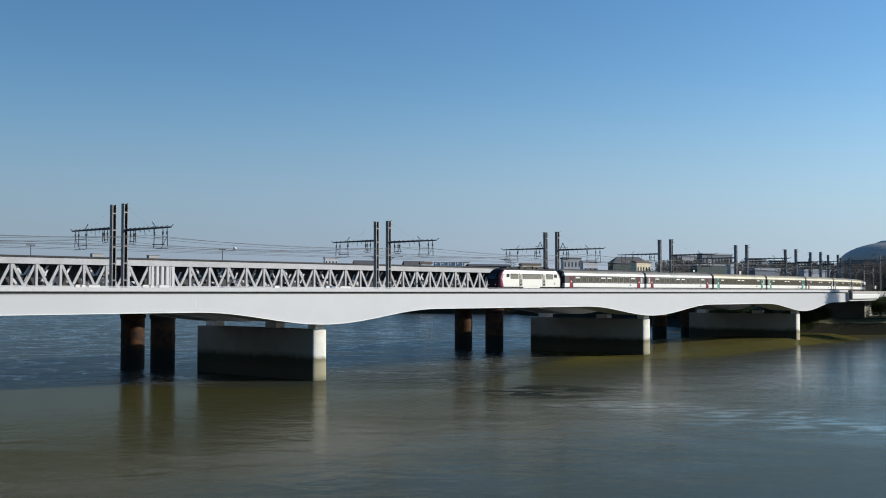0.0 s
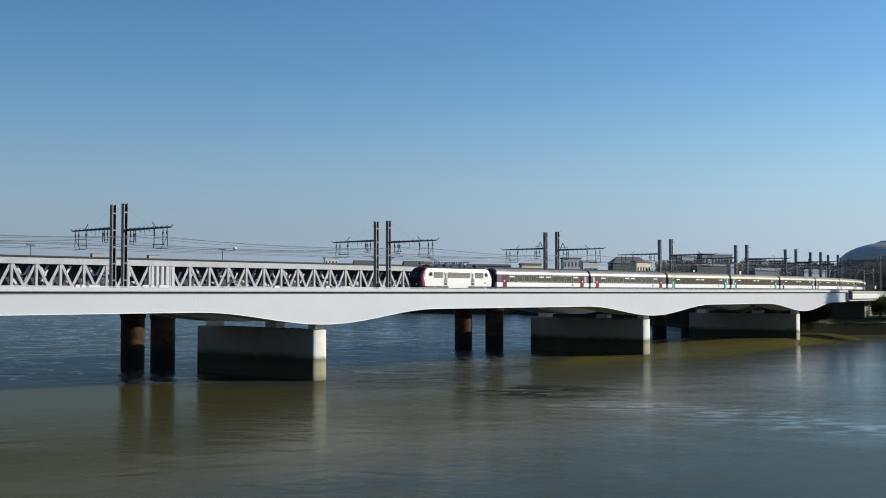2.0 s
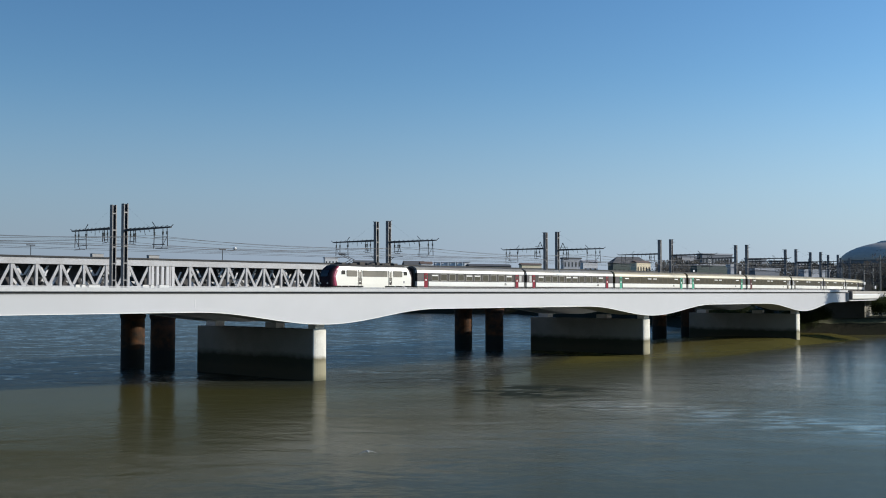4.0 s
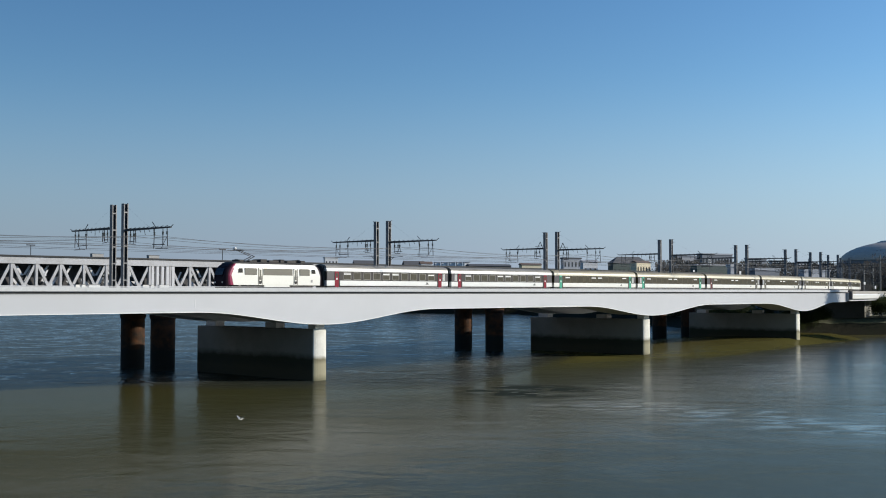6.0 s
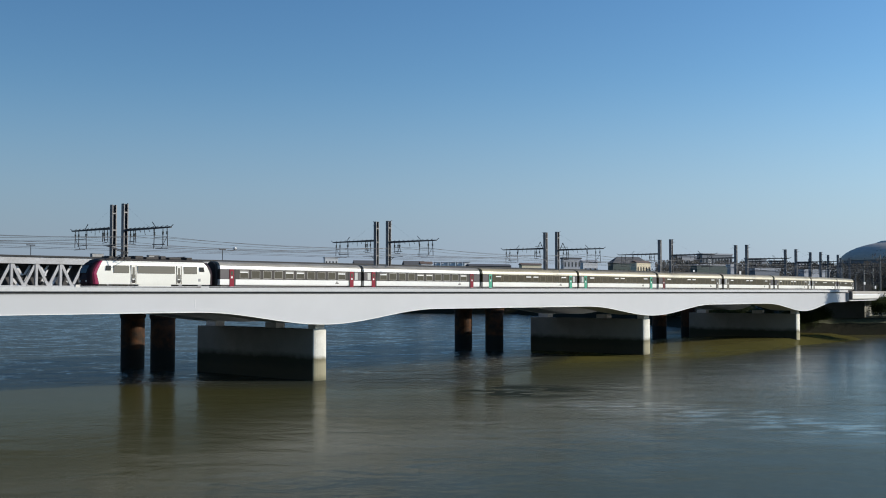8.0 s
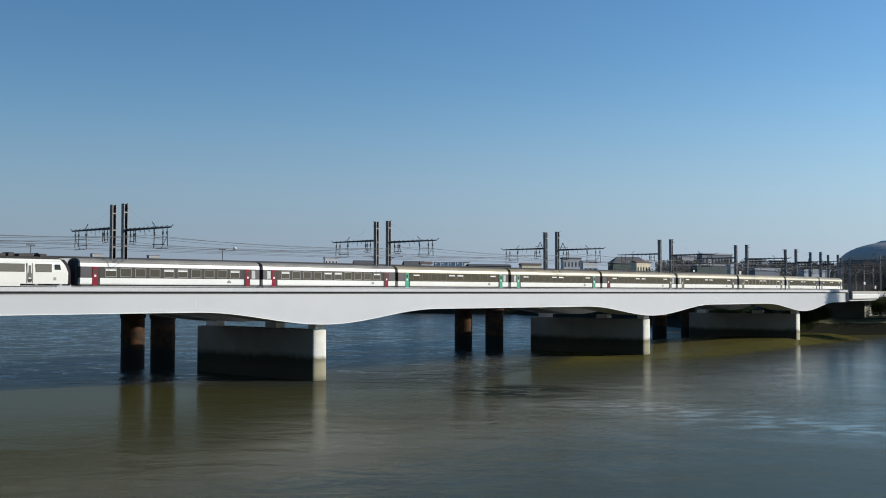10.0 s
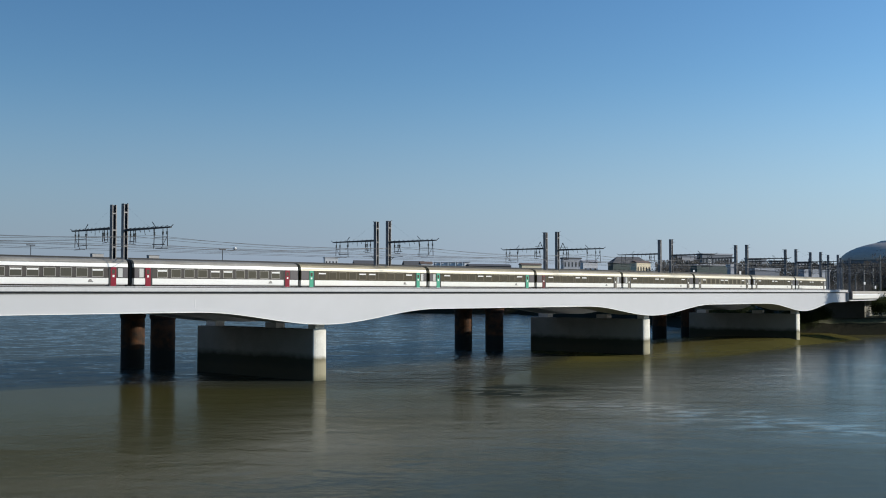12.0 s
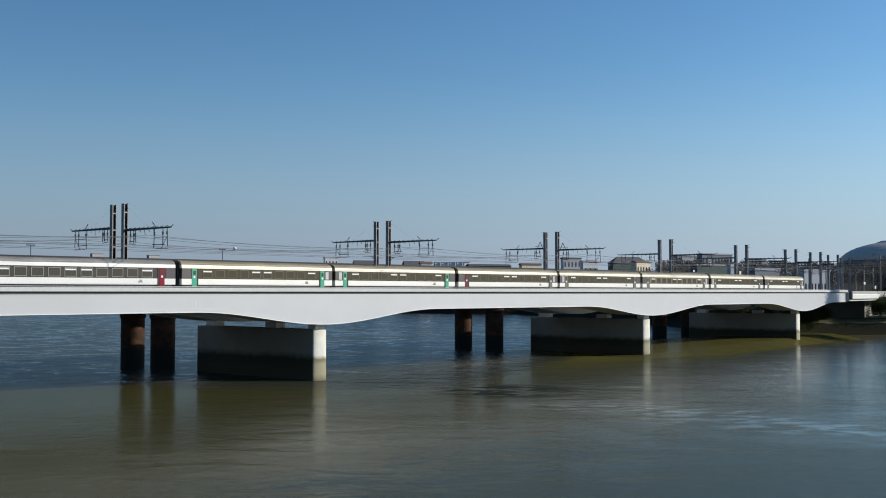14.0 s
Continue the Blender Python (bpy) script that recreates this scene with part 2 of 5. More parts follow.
def water_material():
    m = bpy.data.materials.new("muddy_river_water")
    m.use_nodes = True
    n, l = m.node_tree.nodes, m.node_tree.links
    b = n["Principled BSDF"]
    co = n.new("ShaderNodeTexCoord")

    def noise_at(scale, detail, stretch, turn=0.0, distort=0.0):
        mp = n.new("ShaderNodeMapping")
        mp.inputs["Scale"].default_value = stretch
        mp.inputs["Rotation"].default_value = (0, 0, turn)
        t = n.new("ShaderNodeTexNoise")
        t.inputs["Scale"].default_value, t.inputs["Detail"].default_value = scale, detail
        t.inputs["Distortion"].default_value = distort
        l.new(co.outputs["Object"], mp.inputs[0])
        l.new(mp.outputs[0], t.inputs["Vector"])
        return t.outputs["Fac"]

    def remap(src, a0, a1, b0, b1):
        r = n.new("ShaderNodeMapRange")
        for i, v in zip((1, 2, 3, 4), (a0, a1, b0, b1)):
            r.inputs[i].default_value = v
        l.new(src, r.inputs[0])
        return r.outputs[0]

    def math_node(op, a, b):
        q = n.new("ShaderNodeMath")
        q.operation = op
        for i, v in enumerate((a, b)):
            if isinstance(v, (int, float)):
                q.inputs[i].default_value = v
            else:
                l.new(v, q.inputs[i])
        return q.outputs[0]

    geo, sep = n.new("ShaderNodeNewGeometry"), n.new("ShaderNodeSeparateXYZ")
    l.new(geo.outputs["Position"], sep.inputs[0])
    x, y = sep.outputs["X"], sep.outputs["Y"]
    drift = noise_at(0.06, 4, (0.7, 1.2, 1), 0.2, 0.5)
    # rougher, darker reach under and behind the bridges; calm and silty before them
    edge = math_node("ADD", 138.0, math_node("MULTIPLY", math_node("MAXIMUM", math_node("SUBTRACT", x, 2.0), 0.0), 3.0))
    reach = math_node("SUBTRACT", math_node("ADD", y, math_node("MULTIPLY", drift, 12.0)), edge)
    rear_mask = remap(reach, 2.0, 15.0, 0.0, 1.0)
    # silt: browner to the left bank's slack water, greyer in the stream
    stream = remap(math_node("ADD", x, math_node("MULTIPLY", drift, 50.0)), -25.0, 75.0, 0.0, 1.0)
    silt = n.new("ShaderNodeMix")
    silt.data_type = "RGBA"
    silt.inputs["A"].default_value = (0.056, 0.049, 0.011, 1)
    silt.inputs["B"].default_value = (0.054, 0.055, 0.031, 1)
    l.new(stream, silt.inputs["Factor"])
    olive_silt = n.new("ShaderNodeMix")
    olive_silt.data_type = "RGBA"
    olive_silt.inputs["B"].default_value = (0.112, 0.098, 0.027, 1)
    l.new(silt.outputs["Result"], olive_silt.inputs["A"])
    dark_body = n.new("ShaderNodeMix")
    dark_body.data_type = "RGBA"
    dark_body.inputs["B"].default_value = (0.028, 0.034, 0.028, 1)
    l.new(olive_silt.outputs["Result"], dark_body.inputs["A"])
    body = n.new("ShaderNodeBsdfDiffuse")
    l.new(dark_body.outputs["Result"], body.inputs["Color"])
    # current streaks
    ruffle = remap(noise_at(0.045, 7, (0.7, 1.0, 1), 0.2, 1.4), 0.46, 0.66, 0.0, 1.0)
    lanes = remap(noise_at(0.10, 6, (0.75, 0.75, 1), 0.3, 2.4), 0.42, 0.60, 0.0, 1.0)
    fine = noise_at(0.8, 5, (1.1, 0.6, 1), 0.15, 1.0)
    chop = noise_at(0.5, 6, (0.55, 1.1, 1), 0.2, 0.5)
    # a line of boils and slicks where the current shears past the pier
    ob = n.new("ShaderNodeSeparateXYZ")
    l.new(co.outputs["Object"], ob.inputs[0])
    ox, oy = ob.outputs["X"], ob.outputs["Y"]
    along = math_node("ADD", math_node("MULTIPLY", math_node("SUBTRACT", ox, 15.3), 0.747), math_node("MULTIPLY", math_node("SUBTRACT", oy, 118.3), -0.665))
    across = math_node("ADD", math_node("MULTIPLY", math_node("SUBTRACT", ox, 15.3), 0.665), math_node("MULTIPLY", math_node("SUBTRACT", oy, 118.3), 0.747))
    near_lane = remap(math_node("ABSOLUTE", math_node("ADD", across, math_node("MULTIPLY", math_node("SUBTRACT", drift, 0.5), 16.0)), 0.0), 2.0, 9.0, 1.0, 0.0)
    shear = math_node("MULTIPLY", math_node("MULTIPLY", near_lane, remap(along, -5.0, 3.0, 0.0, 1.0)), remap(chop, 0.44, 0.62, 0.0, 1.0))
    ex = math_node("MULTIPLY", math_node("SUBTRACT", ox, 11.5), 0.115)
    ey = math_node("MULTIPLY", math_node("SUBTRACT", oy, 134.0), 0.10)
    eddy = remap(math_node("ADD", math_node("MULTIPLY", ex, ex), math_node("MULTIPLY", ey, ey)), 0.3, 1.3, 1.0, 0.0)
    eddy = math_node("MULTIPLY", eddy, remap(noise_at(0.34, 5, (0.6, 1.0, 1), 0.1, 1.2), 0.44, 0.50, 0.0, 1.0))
    l.new(math_node("MAXIMUM", remap(rear_mask, 0, 1, 0.0, 0.85), math_node("MULTIPLY", eddy, 0.9)), dark_body.inputs["Factor"])
    wave = math_node("ADD", math_node("MULTIPLY", noise_at(0.9, 3, (1.0, 0.6, 1), 0.25, 0.6), 0.32), math_node("ADD", noise_at(0.2, 4, (0.7, 1.1, 1), 0.15, 0.8), math_node("MULTIPLY", noise_at(0.06, 3, (0.6, 1.2, 1), 0.1, 0.8), 1.2)))
    bp = n.new("ShaderNodeBump")
    bp.inputs["Distance"].default_value = 0.9
    l.new(math_node("MAXIMUM", remap(rear_mask, 0, 1, 0.08, 0.75), math_node("MULTIPLY", ruffle, 0.13)), bp.inputs["Strength"])
    l.new(wave, bp.inputs["Height"])
    gloss = n.new("ShaderNodeBsdfGlossy")
    gloss.inputs["Color"].default_value = (1, 0.99, 0.93, 1)
    l.new(remap(rear_mask, 0, 1, 0.17, 0.20), gloss.inputs["Roughness"])
    l.new(bp.outputs[0], gloss.inputs["Normal"])
    fre = n.new("ShaderNodeFresnel")
    fre.inputs["IOR"].default_value = 1.33
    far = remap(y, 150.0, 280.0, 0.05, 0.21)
    rear_share = math_node("MULTIPLY", rear_mask, math_node("ADD", far, math_node("MULTIPLY", math_node("MULTIPLY", lanes, remap(fine, 0.35, 0.65, 0.3, 1.0)), 0.74)))
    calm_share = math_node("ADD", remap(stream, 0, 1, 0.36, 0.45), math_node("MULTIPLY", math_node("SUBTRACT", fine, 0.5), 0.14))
    # sky reflection is raised by position in the open stream beyond the last river pier
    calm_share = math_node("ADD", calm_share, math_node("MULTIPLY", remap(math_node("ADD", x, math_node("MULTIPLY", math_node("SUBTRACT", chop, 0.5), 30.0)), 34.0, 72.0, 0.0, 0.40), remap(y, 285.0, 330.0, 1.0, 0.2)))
    share = math_node("MAXIMUM", calm_share, rear_share)
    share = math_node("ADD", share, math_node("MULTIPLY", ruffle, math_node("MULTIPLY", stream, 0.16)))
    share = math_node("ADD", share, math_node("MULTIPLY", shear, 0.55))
    # the bridge's dark mirror image: sky reflection cut, olive silt colour put in
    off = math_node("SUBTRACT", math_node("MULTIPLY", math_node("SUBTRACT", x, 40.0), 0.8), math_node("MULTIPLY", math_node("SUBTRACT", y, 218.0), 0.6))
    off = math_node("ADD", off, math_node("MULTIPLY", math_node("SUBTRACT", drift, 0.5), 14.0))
    mirror_band = math_node("MULTIPLY", remap(off, 0.0, 24.0, 1.0, 0.0), remap(off, -38.0, -14.0, 0.0, 1.0))
    mirror_band = math_node("MULTIPLY", mirror_band, remap(x, 8.0, 26.0, 0.0, 1.0))
    l.new(mirror_band, olive_silt.inputs["Factor"])
    share = math_node("MULTIPLY", share, remap(mirror_band, 0, 1, 1.0, 0.35))
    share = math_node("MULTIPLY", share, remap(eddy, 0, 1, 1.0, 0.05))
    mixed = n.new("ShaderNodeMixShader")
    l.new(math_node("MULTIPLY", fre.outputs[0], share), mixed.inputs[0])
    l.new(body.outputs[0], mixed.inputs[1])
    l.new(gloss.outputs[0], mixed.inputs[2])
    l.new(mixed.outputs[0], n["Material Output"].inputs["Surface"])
    n.remove(b)
    return m


M_WATER = water_material()


def water_rise_look():
    """Look of the added stand-in for water: matt olive body, smooth glancing gloss."""
    m = mat("olive_water_film", (0.104, 0.091, 0.026), 1.0, vary=0.06, scale=0.10, fine=20, second=(0.085, 0.075, 0.022), second_amount=0.8, spec=0.0)
    n, l = m.node_tree.nodes, m.node_tree.links
    film, mixed, fre, part_wet = (n.new("ShaderNode" + k) for k in ("BsdfGlossy", "MixShader", "Fresnel", "Math"))
    film.inputs["Roughness"].default_value = 0.17
    fre.inputs["IOR"].default_value = 1.33
    part_wet.operation = "MULTIPLY"
    part_wet.inputs[1].default_value = 0.35
    l.new(fre.outputs[0], part_wet.inputs[0])
    l.new(part_wet.outputs[0], mixed.inputs[0])
    l.new(n["Principled BSDF"].outputs[0], mixed.inputs[1])
    l.new(film.outputs[0], mixed.inputs[2])
    l.new(mixed.outputs[0], n["Material Output"].inputs["Surface"])
    return m


M_WATER_RISE = water_rise_look()


# ---------------------------------------------------------------- helpers
def mesh_of(name, bm, material):
    me = bpy.data.meshes.new(name)
    bmesh.ops.recalc_face_normals(bm, faces=bm.faces[:])
    bm.to_mesh(me)
    bm.free()
    me.materials.append(material)
    return me


def part(name, bm, material, parent, label="", m=None):
    ob = new(name, mesh_of(name, bm, material))
    ob.parent = parent
    if m is not None:
        ob.matrix_basis = m
    if label:
        ob["label"] = label
    return ob


def piece(name, data, parent, m):
    ob = new(name, data)
    ob.parent = parent
    ob.matrix_basis = m
    return ob


def thing(name, label, category, group="", kind="", m=None):
    ob = new(name)
    ob.empty_display_size = 0.5
    if m is not None:
        ob.matrix_basis = m
    return tagged(ob, label, category, group, kind)


def box(bm, x0, x1, y0, y1, z0, z1, m=None):
    vs = [bm.verts.new((x, y, z)) for z in (z0, z1) for x, y in ((x0, y0), (x1, y0), (x1, y1), (x0, y1))]
    if m is not None:
        for v in vs:
            v.co = m @ v.co
    for f in ((0, 3, 2, 1), (4, 5, 6, 7), (0, 1, 5, 4), (1, 2, 6, 5), (2, 3, 7, 6), (3, 0, 4, 7)):
        bm.faces.new([vs[i] for i in f])
    return bm


def a_box(x0, x1, y0, y1, z0, z1, bevel=0.0):
    bm = box(bmesh.new(), x0, x1, y0, y1, z0, z1)
    if bevel:
        bmesh.ops.bevel(bm, geom=bm.edges[:], offset=bevel, segments=2, affect="EDGES", profile=0.5)
    return bm


def bar(bm, a, b, r, n=6):
    """A straight rod from a to b."""
    a, b = Vector(a), Vector(b)
    q = (b - a).to_track_quat("Z", "Y").to_matrix().to_4x4()
    m = Matrix.Translation(a) @ q
    k = (b - a).length
    rings = []
    for z in (0, k):
        rings.append([bm.verts.new(m @ Vector((r * math.cos(2 * math.pi * (i + 0.5) / n), r * math.sin(2 * math.pi * (i + 0.5) / n), z))) for i in range(n)])
    for i in range(n):
        bm.faces.new((rings[0][i], rings[0][(i + 1) % n], rings[1][(i + 1) % n], rings[1][i]))
    bm.faces.new(rings[0][::-1])
    bm.faces.new(rings[1])
    return bm


def turned(bm, profile, n=24, cx=0.0, cy=0.0):
    """A body of revolution round the upright axis; profile of (radius, height)."""
    rings = [[bm.verts.new((cx + r * math.cos(2 * math.pi * i / n), cy + r * math.sin(2 * math.pi * i / n), z)) for i in range(n)] for r, z in profile]
    for a, b in zip(rings, rings[1:]):
        for i in range(n):
            bm.faces.new((a[i], a[(i + 1) % n], b[(i + 1) % n], b[i]))
    bm.faces.new(rings[0][::-1])
    bm.faces.new(rings[-1])
    return bm


def loft(bm, sections, closed=True, caps=True):
    """Skin over a row of sections, each a list of points in the same order."""
    rows = [[bm.verts.new(p) for p in sec] for sec in sections]
    k = len(rows[0])
    for a, b in zip(rows, rows[1:]):
        for i in range(k if closed else k - 1):
            j = (i + 1) % k
            bm.faces.new((a[i], b[i], b[j], a[j]))
    if caps and closed:
        bm.faces.new(rows[0])
        bm.faces.new(rows[-1][::-1])
    return bm


# ---------------------------------------------------------------- the line of the railway
LINE_S = np.arange(-300.0, 460.0, 1.0)
bend = np.maximum(0, LINE_S - 49.56)
LINE_H = 0.820 + 1.158e-3 * (bend * np.clip(bend / 60, 0, 1) + np.maximum(0, bend - 60))
LINE_X = np.cumsum(np.cos(LINE_H))
LINE_Y = np.cumsum(np.sin(LINE_H))
LINE_X += -4.93 - LINE_X[300]
LINE_Y += 177.53 - LINE_Y[300]


def heading(s):
    return float(np.interp(s, LINE_S, LINE_H))


def on_line(s, o=0.0, z=0.0):
    """A point s metres along the railway and o metres to the side of the camera."""
    a = heading(s)
    return Vector((float(np.interp(s, LINE_S, LINE_X)) + o * math.sin(a), float(np.interp(s, LINE_S, LINE_Y)) - o * math.cos(a), z))


def stand(s, o=0.0, z=0.0):
    """The pose of a thing on the line: x along the line, -y towards the camera's side."""
    p = on_line(s, o, z)
    return pose(p.x, p.y, p.z, 0, 0, math.degrees(heading(s)))


def sweep(bm, s_values, section):
    """Skin along the line; section(s) gives (o, z) points."""
    return loft(bm, [[on_line(s, o, z) for o, z in section(s)] for s in s_values])


# ---------------------------------------------------------------- river and land
RAIL_Z = 11.76
HALF = 12.0             # half the width of the deck
bm = bmesh.new()
bmesh.ops.create_grid(bm, x_segments=4, y_segments=4, size=4200)
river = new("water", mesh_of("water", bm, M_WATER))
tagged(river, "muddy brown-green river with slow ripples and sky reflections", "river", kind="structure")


def shore(name, line, inland, label):
    """A land sheet: mud slope out of the water, grass shoulder, level ground reaching far inland."""
    bm = bmesh.new()
    rows = []
    for i, (x, y) in enumerate(line):
        x2, y2 = inland[i]
        d = Vector((x2 - x, y2 - y, 0))
        far = d.length
        d.normalize()
        row = []
        for k, (dist, z) in enumerate(((-4, -2.0), (0, 0.0), (4, 1.2), (9, 3.2), (16, 4.2), (60, 4.8), (far, 5.2))):
            p = Vector((x, y, 0)) + d * dist
            row.append((p.x, p.y, z + (noise.noise((p.x * 0.06, p.y * 0.06, k)) * 0.5 if 1 < k < 5 else 0)))
        rows.append(row)
    dense = []
    for a, b in zip(rows, rows[1:]):
        for j in range(6):
            t = j / 6
            dense.append([tuple(p * (1 - t) + q * t + (0.35 * noise.noise((p * 0.2, q * 0.2, j * 3.1)) if i == 2 else 0) for i, (p, q) in enumerate(zip(u, v))) for u, v in zip(a, b)])
    dense.append(rows[-1])
    vs = [[bm.verts.new(p) for p in r] for r in dense]
    for a, b in zip(vs, vs[1:]):
        for i in range(len(a) - 1):
            bm.faces.new((a[i], a[i + 1], b[i + 1], b[i]))
    ob = new(name, mesh_of(name, bm, M_GRASS))
    ob.data.materials.append(M_MUD)
    per = len(rows[0]) - 1
    for i, f in enumerate(ob.data.polygons):
        f.material_index = 1 if i % per < 3 else 0
    return tagged(ob, label, "ground", kind="structure")


# the spur round (114, 276) is out of view, added under the shadow trees
shore("ground", [(420, 40), (220, 200), (140, 250), (114.5, 268), (114, 284), (123, 300), (130, 314), (106, 308), (93, 303), (83, 330), (77, 400), (62, 500), (40, 605), (-25, 640), (-160, 760), (-420, 1000), (-1000, 1500)],
      [(4000, -400), (4000, 300), (4000, 700), (4000, 1000), (4000, 1200), (4000, 1500), (4000, 1900), (4000, 2400), (3800, 2900), (3600, 3300), (3200, 3700), (2400, 4000), (1400, 4100), (400, 4100), (-800, 4100), (-2000, 4100), (-3500, 3600)],
      "muddy river bank with grass behind it")
shore("ground", [(-1300, 900), (-700, 420), (-330, 110), (-190, -12), (60, -120), (500, -140)],
      [(-4000, 1800), (-4000, 900), (-4000, -800), (-3000, -3000), (0, -4000), (2500, -3800)],
      "river bank behind the viewpoint with rough grass")

# ---------------------------------------------------------------- railway bridge
PIER_S = (-27.8, 52.0, 118.4, -108.0, -188.0, -268.0)
S0, S1 = -299.0, 151.0


def girder_bottom(s):
    d = min(abs(s - p) for p in PIER_S)
    w = 21.0
    return 9.45 - 1.85 * (0.5 + 0.5 * math.cos(math.pi * min(d / w, 1.0)))


def steps(a, b, d):
    k = max(1, round((b - a) / d))
    return [a + (b - a) * i / k for i in range(k + 1)]


def railway_bridge():
    t = thing("railway_bridge", "white steel girder railway bridge on concrete piers over the river", "bridge")
    ss = steps(S0, S1, 1.5)
    for name, o0, o1 in (("girder", HALF - 0.35, HALF - 6.5), ("girder", -HALF + 6.5, -HALF + 0.35)):
        part(name, sweep(bmesh.new(), ss, lambda s: [(o0, girder_bottom(s)), (o0, 11.6), (o1, 11.6), (o1, girder_bottom(s))]), M_STEEL_WHITE, t,
             "white painted haunched steel box girder")
    # highlight on the girder's lower edge, put in as a brighter white flange
    for o0, o1 in ((HALF - 0.25, HALF - 0.75), (-HALF + 0.75, -HALF + 0.25)):
        part("bottom_flange", sweep(bmesh.new(), ss, lambda s: [(o0, girder_bottom(s) - 0.07), (o0, girder_bottom(s) - 0.004), (o1, girder_bottom(s) - 0.004), (o1, girder_bottom(s) - 0.07)]), M_COACH, t, "bottom flange coloured bright for the highlight along it")
    part("deck", sweep(bmesh.new(), ss, lambda s: [(HALF - 0.45, 11.604), (HALF - 0.45, 11.72), (-HALF + 0.45, 11.72), (-HALF + 0.45, 11.604)]), M_DECK, t, "ballasted deck")
    for side in (1, -1):
        part("edge_beam", sweep(bmesh.new(), ss, lambda s: [(side * (HALF + 0.1), 11.9), (side * (HALF + 0.1), 12.36), (side * (HALF - 0.25), 12.36), (side * (HALF - 0.25), 11.9)]), M_EDGE, t, "pale concrete edge beam")
        # dark strip in place of the shade under the edge beam
        part("edge_shade", sweep(bmesh.new(), ss, lambda s: [(side * (HALF - 0.28), 11.61), (side * (HALF - 0.28), 11.897), (side * (HALF - 0.4), 11.897), (side * (HALF - 0.4), 11.61)]), M_GAP_SHADE, t, "dark strip painted for the shade under the edge beam")
        part("hand_rail", sweep(bmesh.new(), ss, lambda s: [(side * (HALF - 0.06), 12.45), (side * (HALF - 0.06), 12.5), (side * (HALF - 0.12), 12.5), (side * (HALF - 0.12), 12.45)]), M_PLATE, t, "thin white steel rail")
    for ps in PIER_S:
        pier_of(t, ps)
    # a pale run of lime down the painted face
    bm = bmesh.new()
    loft(bm, [[(x, y, z) for x, z in ((-0.05, 9.95), (0.03, 9.9), (0.08, 10.5), (0.05, 10.95), (-0.06, 10.9), (-0.08, 10.3))] for y in (-0.012, 0.0)])
    part("lime_run", bm, M_PLATE, t, "pale lime run on the girder", stand(-48.7, HALF - 0.35))
    return t


def pier_of(t, ps):
    root = new("pier")
    root.parent = t
    root.matrix_basis = stand(ps, 0, 0)
    near, far, half, round_off = HALF - 1.7, -17.0, 1.15, 0.3
    levels = ((-3, 1.04), (0, 1.02), (6.75, 1.0), (6.85, 0.97))
    nose = []
    for k in range(9):
        a = -math.pi / 2 + math.pi * k / 8
        nose.append((half * math.sin(a), -near + round_off - round_off * math.cos(a)))
    tail = [(half, -near + round_off + 0.004)]
    for k in range(9):
        a = math.pi / 2 - math.pi * k / 8
        tail.append((half * math.sin(a), -far - 0.7 + 0.7 * math.cos(a)))
    tail.append((-half, -near + round_off + 0.004))
    # shaded side in the darker colour, sunlit end in the paler one
    part("shaft", loft(bmesh.new(), [[(x * k, y, z) for x, y in tail] for z, k in levels]), M_PIER, root, "concrete wall pier coloured dark as its shaded side, with a dark tide line")
    part("cutwater", loft(bmesh.new(), [[(x * k, y, z) for x, y in nose] for z, k in levels]), M_PIER_SUNLIT, root, "cutwater coloured pale as the pier's sunlit end")
    for y, deep in ((-near + 0.2, 1.5), (-near + 8.6, 2.4), (12.4, 2.4)):
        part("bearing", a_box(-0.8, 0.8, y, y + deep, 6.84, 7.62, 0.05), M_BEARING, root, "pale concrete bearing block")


bridge = railway_bridge()


def water_rise():
    """An added low rise standing in for water round piers nearest the far shore."""
    ss = steps(43.0, 150.0, 4.0)

    def crest(s):
        return 1.45 * min(1.0, max(0.0, (s - 43.0) / 75.0)) ** 0.6

    def reach(s):
        return 22.0 - 13.0 * min(1.0, max(0.0, (s - 50.0) / 60.0))

    cross = [(1.15, -0.25), (0.9, -0.02), (0.65, 0.2), (0.4, 0.55), (0.15, 0.92), (0.0, 1.0), (-14.0, 1.0), (-26.0, 0.6), (-32.0, -0.25)]
    rows = []
    for s in ss:
        c = crest(s)
        row = []
        for k, (o, z) in enumerate(cross):
            o = 7.5 + (o * reach(s) if o > 0 else o)
            if k < 4:
                o += 2.6 * noise.noise((s * 0.07, k * 0.3, 4.0))
            row.append(on_line(s, o, max(z * c, -0.3) - 0.12 + 0.05 * noise.noise((s * 0.2, o * 0.2, 1.0))))
        rows.append(row)
    ob = new("water_rise", mesh_of("water_rise", loft(bmesh.new(), rows, closed=False), M_WATER_RISE))
    for f in ob.data.polygons:
        f.use_smooth = True
    tagged(ob, "low olive-brown rise standing in for water round the bridge piers", "mud bank", kind="structure")


water_rise()


# tracks
def track(centre):
    t = thing("railway_track", "steel rails on ballast along the bridge deck", "track", group="tracks on the bridge")
    for d in (-0.75, 0.75):
        part("rail", sweep(bmesh.new(), steps(S0, 330, 4.0), lambda s: [(centre(s) + d + 0.035, 11.724), (centre(s) + d + 0.035, 11.76 + 0.1), (centre(s) + d - 0.035, 11.76 + 0.1), (centre(s) + d - 0.035, 11.724)]), M_RAIL, t)


TRAIN_O = 4.2
# the train's track is slewed a little across the deck
SLEW_S = (-110, -69, -55, -42, -34, -28, -20, -10, -2, 6, 17, 30, 75)
